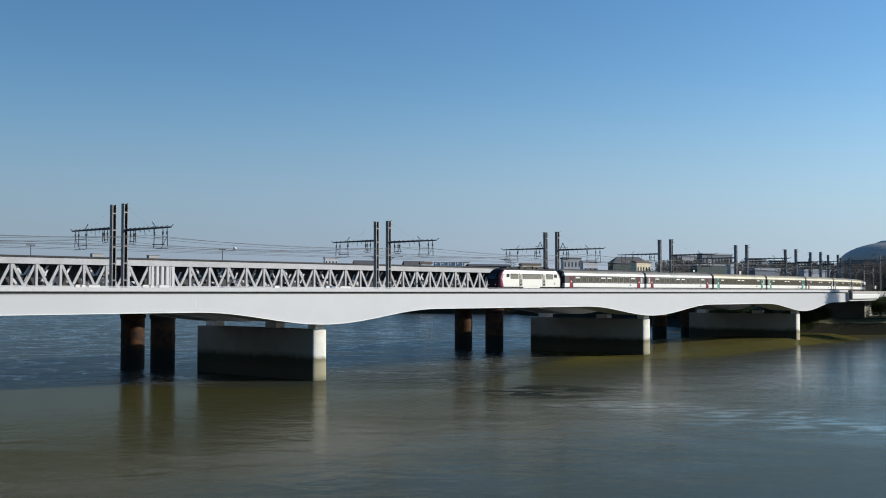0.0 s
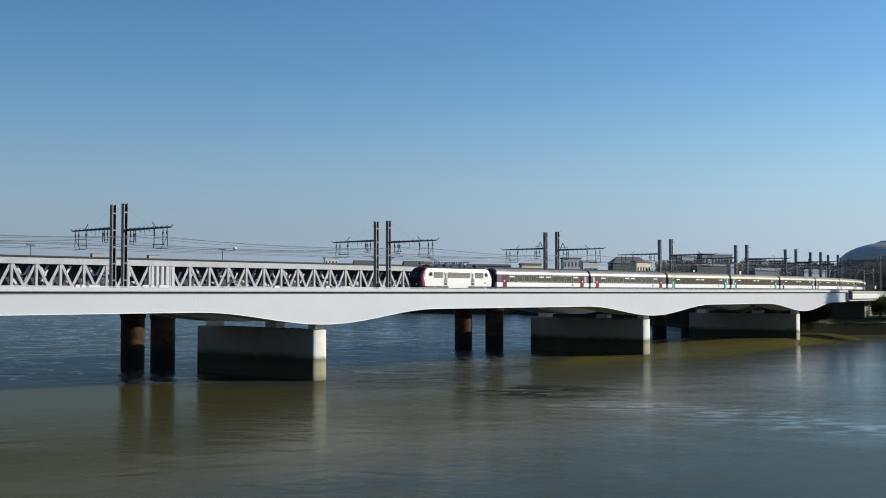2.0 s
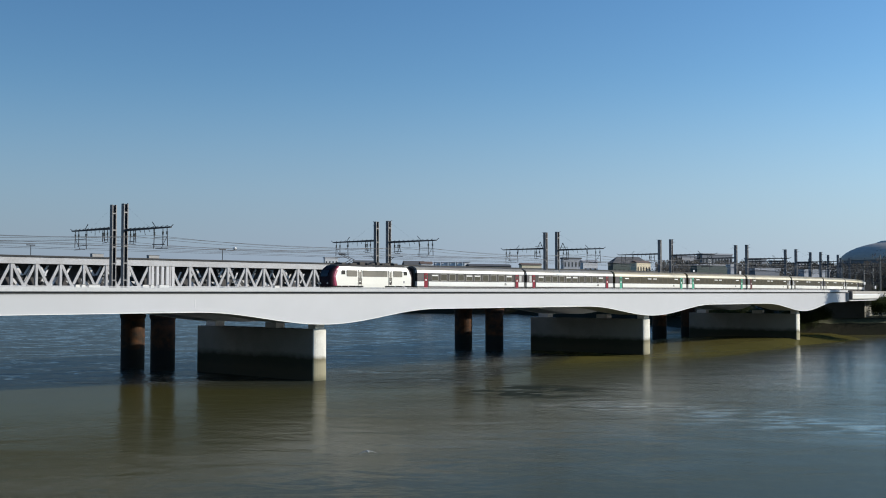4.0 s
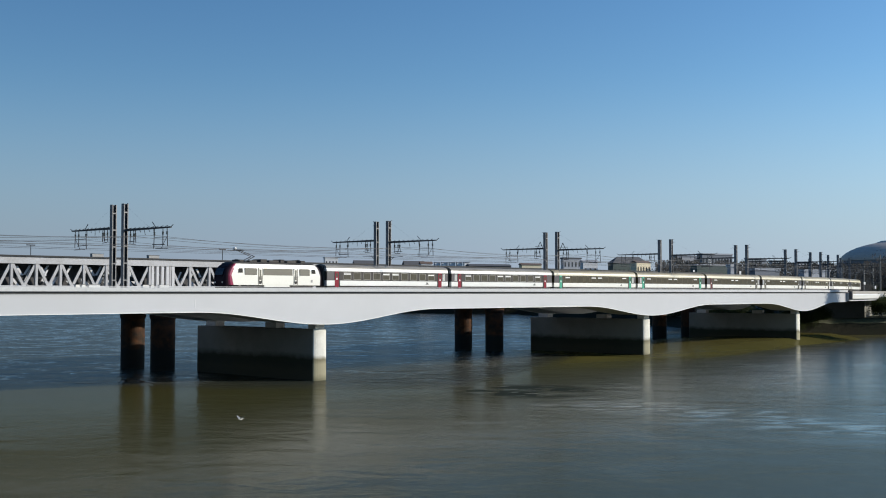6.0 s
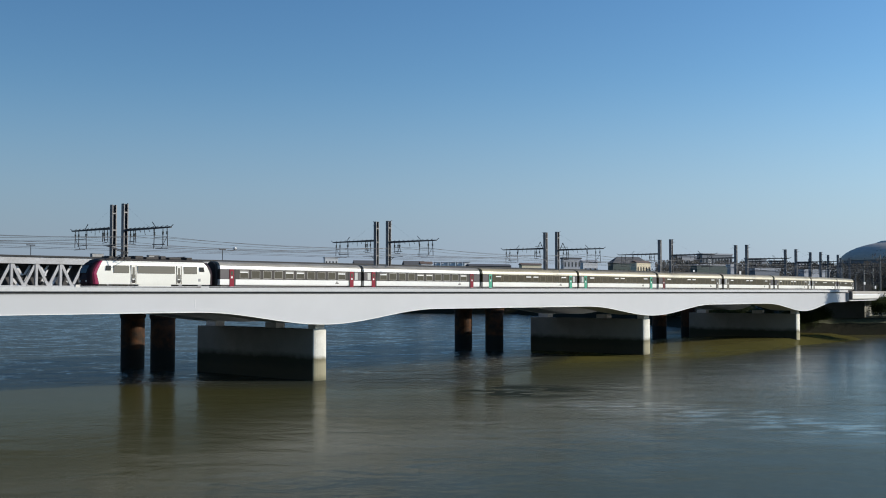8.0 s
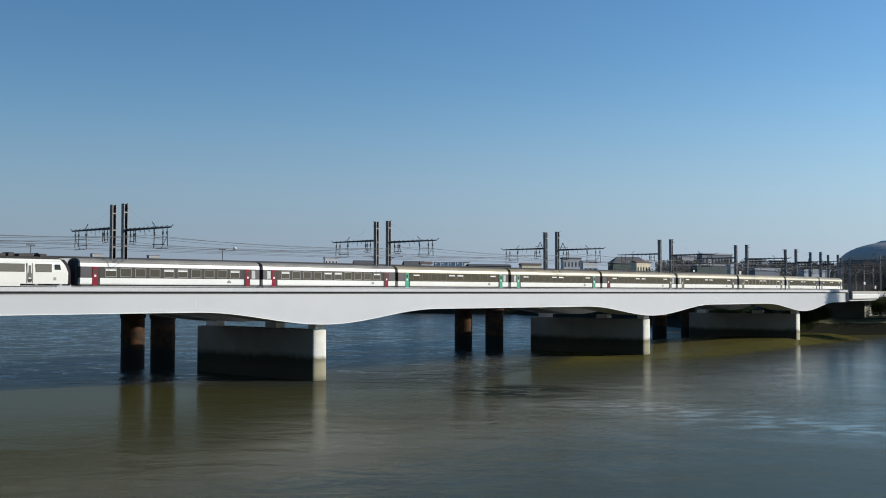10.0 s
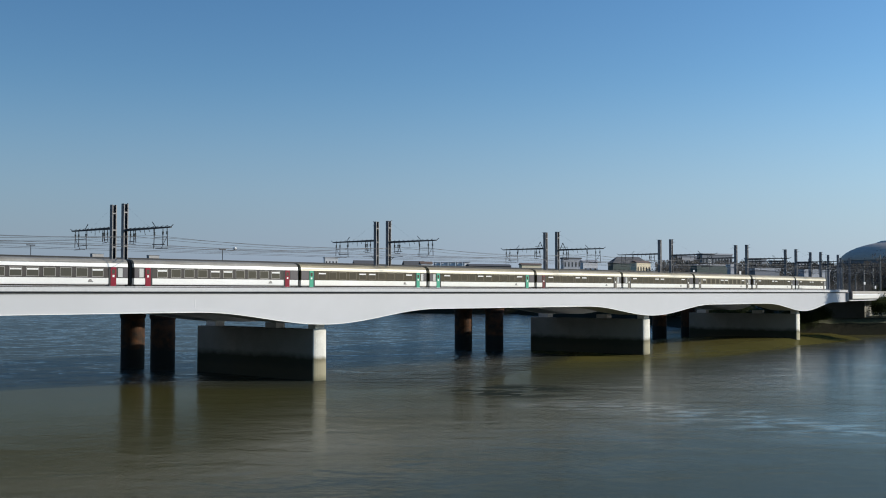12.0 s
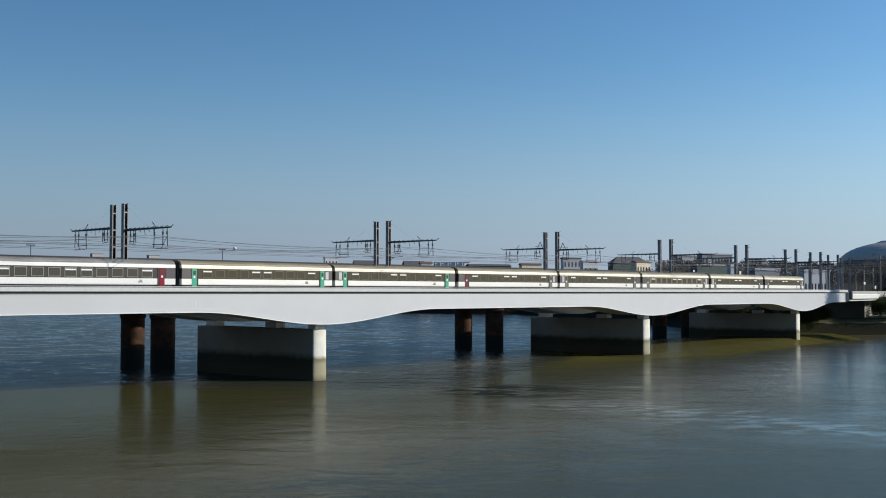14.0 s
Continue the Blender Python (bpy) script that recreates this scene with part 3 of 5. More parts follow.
SLEW_O = (0.0, 0.1, 0.5, 0.7, 0.35, 0.0, -0.4, -0.7, -0.85, -0.7, -0.58, -0.5, -0.55)


def train_o(s):
    return TRAIN_O + float(np.mean(np.interp(np.linspace(s - 5.0, s + 5.0, 9), SLEW_S, SLEW_O)))


for o in (8.4, -TRAIN_O, -8.4):
    track(lambda s, o=o: o)
track(train_o)


# approach viaduct beyond the last pier
def approach():
    t = thing("approach_viaduct", "pale concrete approach viaduct with a solid parapet wall", "bridge")
    ss = steps(S1 + 0.02, 330, 4)
    part("deck", sweep(bmesh.new(), ss, lambda s: [(HALF + 0.3, 9.6), (HALF + 0.3, 11.7), (-HALF, 11.7), (-HALF, 9.6)]), M_EDGE, t)
    part("parapet", sweep(bmesh.new(), ss, lambda s: [(HALF + 0.9, 10.1), (HALF + 1.0, 10.3), (HALF + 1.0, 11.2), (HALF + 0.9, 11.4), (HALF + 0.35, 11.4), (HALF + 0.35, 10.1)]), M_COACH, t, "white rounded parapet wall")
    part("coping", sweep(bmesh.new(), ss, lambda s: [(HALF + 0.75, 11.404), (HALF + 0.75, 12.15), (HALF + 0.4, 12.15), (HALF + 0.4, 11.404)]), M_COPING, t, "grey concrete coping")
    part("joint", sweep(bmesh.new(), steps(S1 - 0.02, S1 + 0.9, 0.46), lambda s: [(HALF + 1.04, 10.0), (HALF + 1.04, 12.1), (HALF + 0.3, 12.1), (HALF + 0.3, 10.0)]), M_GAP_SHADE, t, "dark expansion joint")
    part("abutment", sweep(bmesh.new(), steps(196, 330, 5), lambda s: [(HALF - 4, 0.5), (HALF - 4, 9.59), (-HALF + 1, 9.59), (-HALF + 1, 0.5)]), M_PIER, t, "concrete abutment wall")


approach()


# ---------------------------------------------------------------- old lattice bridge behind
TRUSS_M = stand(0, 0, 0)
TN, TF = 22.0, 30.4       # distance of its two lattice planes behind the railway's centre
PANEL = 3.58
T_LOW, T_HIGH = 12.75, 15.75


def old_bridge():
    t = thing("lattice_bridge", "pale grey wrought-iron lattice truss bridge on round iron columns", "bridge", m=TRUSS_M)
    x0, x1 = -48.15 - 30 * PANEL, -48.15 + 52 * PANEL
    for y in (TN, TF):
        part("top_chord", a_box(x0, x1, y - 0.3, y + 0.3, T_HIGH, T_HIGH + 0.95), M_TRUSS, t, "riveted top chord")
        part("bottom_chord", a_box(x0, x1, y - 0.3, y + 0.3, 10.0, T_LOW), M_TRUSS, t, "riveted bottom chord")
        part("walkway_edge", a_box(x0, x1, y - 0.5, y + 0.5, T_HIGH + 0.954, T_HIGH + 1.16), M_BLACK, t, "dark walkway edge")
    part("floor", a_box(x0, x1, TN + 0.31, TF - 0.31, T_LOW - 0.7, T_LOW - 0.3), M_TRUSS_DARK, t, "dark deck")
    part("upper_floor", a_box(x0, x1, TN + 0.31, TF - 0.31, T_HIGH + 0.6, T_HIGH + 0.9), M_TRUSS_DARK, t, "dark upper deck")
    vert = mesh_of("vertical", a_box(-0.18, 0.18, -0.2, 0.2, T_LOW - 0.002, T_HIGH + 0.002), M_TRUSS)
    wide = mesh_of("post_plate", a_box(-0.23, 0.23, -0.22, 0.22, T_LOW - 0.002, T_HIGH + 0.002), M_PLATE)
    run = PANEL / 2 - 0.12
    slant = {}
    for q in (-1, 1):
        w = 0.22
        bm = bmesh.new()
        pts = [(q * 0.1 - w, T_LOW), (q * 0.1 + w, T_LOW), (q * run + w, T_HIGH), (q * run - w, T_HIGH)]
        loft(bm, [[(x, y, z) for x, z in pts] for y in (-0.13 + q * 0.05, 0.03 + q * 0.05)])
        slant[q] = mesh_of("diagonal", bm, M_TRUSS)
    for y in (TN, TF):
        for i in range(-30, 52):
            x = -48.15 + i * PANEL
            at_column = min(abs(x + PANEL / 2 - c) for c in (-31.0, 46.0)) < PANEL * 0.5
            piece("vertical", vert, t, pose(x, y, 0))
            if at_column:
                for k in (0.14, 0.38, 0.62, 0.86, 1.14):
                    piece("post_plate", wide, t, pose(x + k * PANEL, y, 0))
            else:
                for q in (-1, 1):
                    piece("diagonal", slant[q], t, pose(x + PANEL / 2, y, 0))
    # sway bracing between the two trusses, glimpsed through the openings
    rng = random.Random(41)
    shapes = []
    for q, z0, z1, w in ((-1, 0.0, 1.25, 0.2), (1, 0.0, 1.0, 0.22), (-1, 1.5, 2.8, 0.17), (1, 1.4, 2.7, 0.19), (1, 0.1, 0.7, 0.36), (-1, 0.6, 2.2, 0.14)):
        a, b = q * 0.45, -q * 0.35
        pts = [(a - w, T_LOW + z0), (a + w, T_LOW + z0), (b + w, T_LOW + z1), (b - w, T_LOW + z1)]
        shapes.append(mesh_of("sway_brace", loft(bmesh.new(), [[(x, y, z) for x, z in pts] for y in (-0.06, 0.06)]), M_PLATE))
    for i in range(-30, 52):
        for k in rng.sample(range(6), 5):
            dx = rng.uniform(-1.2, 1.2) if k > 1 else (-1.05 if k else 1.05) + rng.uniform(-0.2, 0.2)
            piece("sway_brace", shapes[k], t, pose(-48.15 + (i + 0.5) * PANEL + dx, TN + rng.uniform(0.5, 1.5), 0))
    # added dark sheet in place of the shade between the two planes
    part("inner_shade_sheet", a_box(x0, x1, TN + 3.2, TN + 3.3, T_LOW - 0.28, T_HIGH + 0.58), M_TRUSS_DARK, t, "dark sheet standing in for the shade between the trusses")
    for c in (-31.35, 46.0, 121.0, -106.0, -153.0):
        for y in (TN, TF):
            bm = turned(bmesh.new(), [(1.82, -3), (1.82, 7.7), (1.95, 7.85), (2.02, 8.3), (1.9, 8.4), (2.08, 8.6), (2.08, 9.98)], 32, c, y)
            col = part("column", bm, M_COLUMN, t, "round rusty cast-iron column")
            part("collar", turned(bmesh.new(), [(1.9, 4.9), (1.9, 5.1)], 32, c, y), M_COLUMN, col)
    return t


old_bridge()


# ---------------------------------------------------------------- overhead line masts
def catenary_mast(side):
    """A lattice mast of two channels with battens and a long cantilever arm. side 1: the arm reaches to -y."""
    t = thing("catenary_mast", "grey steel lattice mast with a cantilever arm over two tracks", "mast", group="overhead line masts")
    base, top = 11.724, 22.8
    arm_z = 19.5 if side > 0 else 19.85
    for x in (-0.30, 0.30):
        bm = bmesh.new()
        box(bm, x - 0.03, x + 0.03, -0.28, 0.28, base, top)
        box(bm, x - (0.11 if x > 0 else 0), x + (0.11 if x < 0 else 0), -0.30, -0.25, base, top)
        box(bm, x - (0.11 if x > 0 else 0), x + (0.11 if x < 0 else 0), 0.25, 0.30, base, top)
        part("channel", bm, M_MAST, t)
    # dark plate that puts the shade between the channels into its colour
    part("web", a_box(-0.26, 0.26, -0.03, 0.03, base, top - 0.02), M_MAST_DARK, t, "dark plate for the shaded slot between the channels")
    for k in range(5):
        z = base + 1.5 + k * 2.1
        bm = bmesh.new()
        box(bm, -0.27, 0.27, -0.285, -0.265, z, z + 0.16)
        box(bm, -0.27, 0.27, 0.265, 0.285, z, z + 0.16)
        part("batten", bm, M_MAST, t)
    part("base_plate", a_box(-0.6, 0.6, -0.6, 0.6, 11.724, 12.1, 0.04), M_EDGE, t, "concrete base")
    bm = bmesh.new()
    d = -side
    reach = 10.1
    loft(bm, [[(-0.14, d * y, arm_z - k), (0.14, d * y, arm_z - k), (0.14, d * y, arm_z + k), (-0.14, d * y, arm_z + k)] for y, k in ((0.3, 0.15), (4.0, 0.12), (reach, 0.08))])
    for k in range(9):
        y = 1.2 + k
        bar(bm, (-0.16, d * y, arm_z + 0.1), (0.16, d * (y + 0.1), arm_z + 0.24), 0.035, 5)
    part("arm", bm, M_MAST_DARK, t, "dark steel cantilever arm")
    bm = bmesh.new()
    bar(bm, (0, d * reach, arm_z), (0.0, d * (reach + 0.5), arm_z + 0.28), 0.05, 6)
    bar(bm, (0, d * (reach - 3.2), arm_z + 0.1), (0.0, d * (reach - 3.9), arm_z + 0.75), 0.05, 6)
    part("feeder_horn", bm, M_MAST_DARK, t)
    # registration gear: droppers with insulators, carrying steady tubes at several levels
    for o, low, wide in ((1.9, 1.75, 0.55), (8.0, 2.45, 1.35)):
        bm = bmesh.new()
        feet = (o - wide, o + wide * 0.35, o + wide)
        for k, y in enumerate(feet):
            bar(bm, (0, d * y, arm_z - 0.1), (0.0, d * (y + 0.12 * (k - 1)), arm_z - low * (1.0, 0.8, 0.92)[k]), 0.05, 6)
        for z, u, v, r in ((0.45, 0.0, 1.0, 0.03), (0.80, -0.15, 0.8, 0.045), (1.0, 0.1, 1.1, 0.035)):
            bar(bm, (0, d * (o - wide + 2 * wide * u), arm_z - low * z), (0.0, d * (o - wide + 2 * wide * v), arm_z - low * z - 0.05), r, 6)
        bar(bm, (0, d * (o + wide), arm_z - low * 0.45), (0, d * (o + wide * 0.1), arm_z - low), 0.03, 6)
        part("dropper_frame", bm, M_MAST_DARK, t, "dark registration frame")
        for y in feet:
            part("insulator", turned(bmesh.new(), [(0.06, arm_z - 0.85), (0.13, arm_z - 0.8), (0.09, arm_z - 0.66), (0.13, arm_z - 0.52), (0.06, arm_z - 0.46)], 8, 0, d * y), M_INSULATOR, t)
    for k in range(4):
        y = 3.4 + 1.0 * k
        part("hanger", bar(bmesh.new(), (0, d * y, arm_z - 0.1), (0.1, d * (y + 0.12), arm_z - 0.4 - 0.35 * (k % 2)), 0.035, 5), M_MAST_DARK, t)
    part("tie_rod", bar(bmesh.new(), (0, d * 0.3, top - 0.3), (0, d * 5.6, arm_z + 0.1), 0.004, 5), M_MAST_DARK, t)
    bm = bmesh.new()
    for z in (top - 0.25, top - 0.9):
        bar(bm, (0, -d * 0.2, z), (0.0, d * 0.75, z + 0.3), 0.03, 5)
    part("top_bracket", bm, M_MAST_DARK, t)
    return t


MAST_S = (-52.1, -6.5, 36.25, 75.2, 110.2, 143.0, 167.0, 192.0, 222.0, -98.0, -143.0, -188.0, -233.0)
for side in (1, -1):
    first = catenary_mast(side)
    first.matrix_basis = stand(MAST_S[0], side * 1.35)
    for s in MAST_S[1:]:
        mast = copy_thing(first, stand(s, side * 1.35))
        if s == -6.5:
            bm = bmesh.new()
            z = 17.15 if side > 0 else 17.4
            bar(bm, (0, -side * 0.3, z - 0.5), (0, -side * 1.1, z), 0.045, 6)
            bar(bm, (0, -side * 0.3, z), (0, -side * 3.1, z + 0.1), 0.04, 6)
            bar(bm, (0, -side * 1.6, z + 0.9), (0, -side * 3.0, z + 0.85), 0.03, 6)
            part("registration_arm", bm, M_MAST_DARK, mast, "short dark registration arm")
        if s == 36.25:
            bm = bmesh.new()
            z = 19.5 if side > 0 else 19.85
            for y in (0.6, 1.9):
                bar(bm, (0, -side * y, z), (0, -side * 1.25, z + 1.25), 0.06, 6)
            bar(bm, (0, -side * 0.3, z + 0.5), (0, -side * 2.4, z + 0.45), 0.04, 6)
            part("switch_frame", bm, M_MAST_DARK, mast, "small triangular switch frame over the arm")


def wires():
    stops = sorted(MAST_S) + [260.0]
    for side in (1, -1):
        for o, z, sag, r in ((TRAIN_O, 17.35, 0.0, 0.02), (TRAIN_O, 18.6, 0.75, 0.02), (8.4, 17.35, 0.0, 0.02), (8.4, 18.6, 0.75, 0.02), (11.0, 18.2, 0.4, 0.018)):
            cu = bpy.data.curves.new("overhead_wire", "CURVE")
            cu.dimensions, cu.bevel_depth, cu.bevel_resolution = "3D", r, 0
            pts = []
            for a, b in zip(stops, stops[1:]):
                for k in range(8):
                    u = k / 8
                    pts.append(on_line(a + (b - a) * u, side * o, z - sag * 4 * u * (1 - u)))
            sp = cu.splines.new("POLY")
            sp.points.add(len(pts) - 1)
            for q, p in zip(sp.points, pts):
                q.co = (*p, 1)
            cu.materials.append(M_WIRE)
            tagged(new("overhead_wire", cu), "thin dark overhead line wire strung between masts", "wire", group="overhead line wires")


wires()


# ---------------------------------------------------------------- the train
COACH_L = 26.4
BODY_L = 25.7


def ring_section(half, points):
    """A closed left-right symmetric section from (share of the half width, height) points, bottom to top."""
    return [(half * w, z) for w, z in points] + [(-half * w, z) for w, z in reversed(points)]


def shell(points, half, x0, x1):
    sec = ring_section(half, points)
    return loft(bmesh.new(), [[(x, y, z) for y, z in sec] for x in (x0, x1)])


def coach(door_mats, band_mat, label, blinds, upper_mat, frame_mat, body_mat, roof_mat):
    """A passenger coach; x along the train, its middle at 0, rails at height 0."""
    t = thing("passenger_coach", label, "coach", group="coaches of the train")
    h, L = 1.41, BODY_L / 2
    part("lower_body", shell([(0.975, 0.97), (1.0, 1.1), (1.0, 1.73)], h, -L, L), body_mat, t)
    part("window_band", shell([(0.996, 1.734), (0.996, 3.036)], h, -L, L), band_mat, t, "dark window band")
    part("upper_body", shell([(1.0, 3.04), (0.985, 3.3), (0.955, 3.46)], h, -L, L), upper_mat, t)
    part("roof", shell([(0.952, 3.464), (0.86, 3.72), (0.66, 3.91), (0.36, 4.02), (0.05, 4.05)], h, -L, L), roof_mat, t, "weathered roof")
    part("underframe", shell([(0.80, 0.62), (0.90, 0.966)], h, -L + 0.3, L - 0.3), M_UNDER, t, "grimy underframe beam")
    part("equipment_box", a_box(-4.5, 1.5, -1.25, 1.25, 0.22, 0.548, 0.04), M_UNDER, t)
    part("equipment_box", a_box(3.0, 5.5, -1.25, 1.25, 0.25, 0.548, 0.04), M_UNDER, t)
    for q in (-1, 1):
        bm = bmesh.new()
        sec = ring_section(0.95, [(0.9, 0.95), (1.0, 1.2), (1.0, 3.3), (0.8, 3.7), (0.4, 3.9)])
        loft(bm, [[(q * L, y, z) for y, z in sec], [(q * (L + 0.34), y, z) for y, z in sec]])
        part("gangway", bm, M_BLACK, t, "black rubber gangway bellows")
        bm = bmesh.new()
        for x in (-1.28, 1.28):
            for y in (-0.75, 0.75):
                turned(bm, [(0.46, -0.07), (0.46, 0.07)], 20)
                vs = bm.verts[-40:]
                bmesh.ops.rotate(bm, verts=vs, cent=(0, 0, 0), matrix=Matrix.Rotation(math.pi / 2, 3, "X"))
                bmesh.ops.translate(bm, verts=vs, vec=(q * 9.2 + x, y, 0.46 + 0.1))
                bm.verts.ensure_lookup_table()
        for y in (-0.98, 0.98):
            box(bm, q * 9.2 - 1.9, q * 9.2 + 1.9, y - 0.1, y + 0.1, 0.42, 0.72)
        part("bogie", bm, M_UNDER, t, "dark grimy bogie")
        for side in (-1, 1):
            y = side * (h + 0.004)
            door = part("door", a_box(q * 10.95 - 0.37, q * 10.95 + 0.37, y - 0.03, y + 0.03, 0.75, 3.02, 0.02), door_mats[(q + 1) // 2], t, "painted entrance door")
            part("door_window", a_box(q * 10.95 - 0.2, q * 10.95 + 0.2, y + side * 0.03 - 0.008, y + side * 0.03 + 0.008, 2.25, 2.75), M_GLASS, door)
            part("door_sticker", a_box(q * 10.95 - 0.13, q * 10.95 + 0.13, y + side * 0.03 - 0.008, y + side * 0.03 + 0.008, 1.85, 2.1), M_BLIND, door, "white square sticker")
            # flat black strip in place of the shade in the door recess
            part("door_recess_shade", a_box(q * 10.95 - q * 0.5 - 0.12, q * 10.95 - q * 0.5 + 0.12, y - 0.02, y + 0.02, 0.8, 3.02), M_BLACK, t)
            if q > 0:
                part("vestibule_window", a_box(11.55, 12.15, y - 0.02, y + 0.02, 1.84, 2.9), M_FROST, t, "whitened vestibule window")
            part("end_panel", a_box(12.5 * q - 0.3 if q > 0 else -12.8, 12.8 if q > 0 else -11.45, y - 0.015, y + 0.015, 1.76, 3.0), M_DKPANEL, t, "dark end panel")
    frame_bm = bmesh.new()
    box(frame_bm, -0.74, 0.74, -0.02, 0.02, 0.0, 0.06)
    box(frame_bm, -0.74, 0.74, -0.02, 0.02, 0.98, 1.04)
    box(frame_bm, -0.74, -0.68, -0.02, 0.02, 0.06, 0.98)
    box(frame_bm, 0.68, 0.74, -0.02, 0.02, 0.06, 0.98)
    frame_me = mesh_of("window_frame", frame_bm, frame_mat)
    pane_me = mesh_of("pane", a_box(-0.68, 0.68, -0.012, 0.012, 0.06, 0.98), M_GLASS if frame_mat is M_FRAME else M_GLASS_OLD)
    blind_me = mesh_of("blind", a_box(-0.66, 0.66, -0.015, 0.015, 0.72, 0.9), M_BLIND)
    for side in (-1, 1):
        for i in range(10):
            x = -8.91 + 1.98 * i
            y = side * (h + 0.004)
            w = piece("window", frame_me, t, pose(x, y, 1.86))
            piece("pane", pane_me, w, pose(0, 0, 0))
            if i in blinds:
                piece("blind", blind_me, w, pose(0, side * 0.012, 0))
        bm = bmesh.new()
        for k in range(3):
            box(bm, -side * 8.0 - 0.32 + 0.06 * k, -side * 8.0 + 0.33 - 0.1 * k, side * (h + 0.006) - 0.006, side * (h + 0.006) + 0.006, 1.24 + 0.12 * k, 1.32 + 0.12 * k)
        part("emblem", bm, M_BAND_GREY, t, "small grey emblem of stacked bars")
    return t


def locomotive():
    """An electric locomotive, front towards -x."""
    t = thing("electric_locomotive", "white electric locomotive with a dark violet nose and crimson stripe", "locomotive")
    h, L = 1.44, 8.85

    # the sides lean in above the waist; both ends are rounded in plan and raked above the windscreen sill
    HEIGHTS = (1.0, 1.6, 2.25, 2.75, 3.15, 3.5, 3.78)
    WIDTHS = (1.0, 1.0, 1.0, 0.985, 0.97, 0.925, 0.86)
    EDGE_X = (-7.08, -7.24, -7.42, -7.2, -6.98, -6.78, -6.55)      # where the white paint ends in front
    FRONT_X = (-8.3, -8.34, -8.32, -8.2, -7.95, -7.6, -7.15)
    BACK_X = (8.25, 8.28, 8.3, 8.12, 7.9, 7.65, 7.4)
    TAIL_X = (8.84, 8.84, 8.84, 8.76, 8.6, 8.35, 8.1)

    def end_ring(start, tip, u):
        k = 0.58 + 0.42 * math.sqrt(max(0.0, 1 - u ** 2.2))
        half = [(a + (b - a) * u, h * w * k, z) for a, b, w, z in zip(start, tip, WIDTHS, HEIGHTS)]
        return half + [(x, -y, z) for x, y, z in reversed(half)]

    def end_skin(start, tip, shares):
        return loft(bmesh.new(), [end_ring(start, tip, u) for u in shares])

    part("body", loft(bmesh.new(), [end_ring(EDGE_X, FRONT_X, 0.0), end_ring(BACK_X, TAIL_X, 0.0)]), M_LOCO, t)
    part("front_stripe", end_skin(EDGE_X, FRONT_X, (0.003, 0.12, 0.24, 0.36)), M_LOCO_RED, t, "slanting crimson stripe")
    part("front_stripe", end_skin(EDGE_X, FRONT_X, (0.363, 0.47, 0.58)), M_LOCO_DKRED, t, "dark crimson stripe")
    part("nose", end_skin(EDGE_X, FRONT_X, (0.583, 0.68, 0.77, 0.85, 0.91, 0.96, 0.99, 1.0)), M_LOCO_NOSE, t, "dark violet nose")
    part("rear_nose", end_skin(BACK_X, TAIL_X, (0.004, 0.3, 0.55, 0.75, 0.9, 1.0)), M_LOCO_NOSE, t, "dark violet rear end")
    part("valance", a_box(-1.9, 2.6, -h + 0.02, h - 0.02, 0.72, 0.998), M_LOCO, t, "white valance between the bogies")
    part("valance", a_box(-8.1, -7.0, -1.15, 1.15, 0.5, 0.998, 0.08), M_LOCO_NOSE, t, "dark snow plough under the nose")
    bm = bmesh.new()
    loft(bm, [[(-8.37, y, 2.3), (-8.24, y, 2.75), (-7.97, y, 3.2), (-7.8, y, 3.15), (-8.1, y, 2.3)] for y in (-0.74, 0.74)])
    part("windscreen", bm, M_CABGLASS, t, "dark raked windscreen")
    for y in (-0.85, 0.85):
        part("headlight", turned(bmesh.new(), [(0.12, 0.0), (0.12, 0.08)], 14), M_LAMP_RED, t, "round headlight", pose(-8.30, y * 0.85, 1.35, 0, -90, 0))
    sec = [(0.85, 3.784), (0.72, 4.02), (0.4, 4.1), (0.05, 4.12)]
    full = ring_section(h, sec)
    rows = [(-7.1, 0.04, 0.9), (-6.85, 0.55, 0.96), (-6.4, 0.9, 1.0), (-5.8, 1.0, 1.0), (7.0, 1.0, 1.0), (7.6, 0.4, 0.95)]
    part("roof", loft(bmesh.new(), [[(x, y * w, 3.784 + (z - 3.784) * k) for y, z in full] for x, k, w in rows]), M_BAND_GREY, t, "dark grey roof")
    for x0, x1, z in ((-5.6, -4.9, 4.34), (-3.9, -2.6, 4.28), (-2.0, -0.9, 4.46), (-0.5, 1.2, 4.36), (1.5, 2.2, 4.5), (2.7, 4.4, 4.34), (5.2, 6.0, 4.4)):
        part("roof_equipment", a_box(x0, x1, -0.8, 0.8, 4.05, z, 0.05), M_UNDER, t)
    for side in (-1, 1):
        y = side * (h + 0.002)
        for x0, x1 in ((-5.25, -3.2), (-2.05, 3.1), (4.4, 6.3)):
            g = part("grille", a_box(x0, x1, y - 0.03, y + 0.012, 2.32, 3.24, 0.01), M_LOCO_GRILLE, t, "grey louvred grille")
            bm = bmesh.new()
            for k in range(7):
                box(bm, x0 + 0.04, x1 - 0.04, y + side * 0.012 - 0.01, y + side * 0.012 + 0.01, 2.38 + k * 0.12, 2.42 + k * 0.12)
            part("louvre", bm, M_LOUVRE, g)
        for x in (-2.6, 3.7):
            d = part("door", a_box(x - 0.28, x + 0.28, y - 0.01, y + 0.012, 1.05, 3.3, 0.01), M_LOCO, t, "white side door")
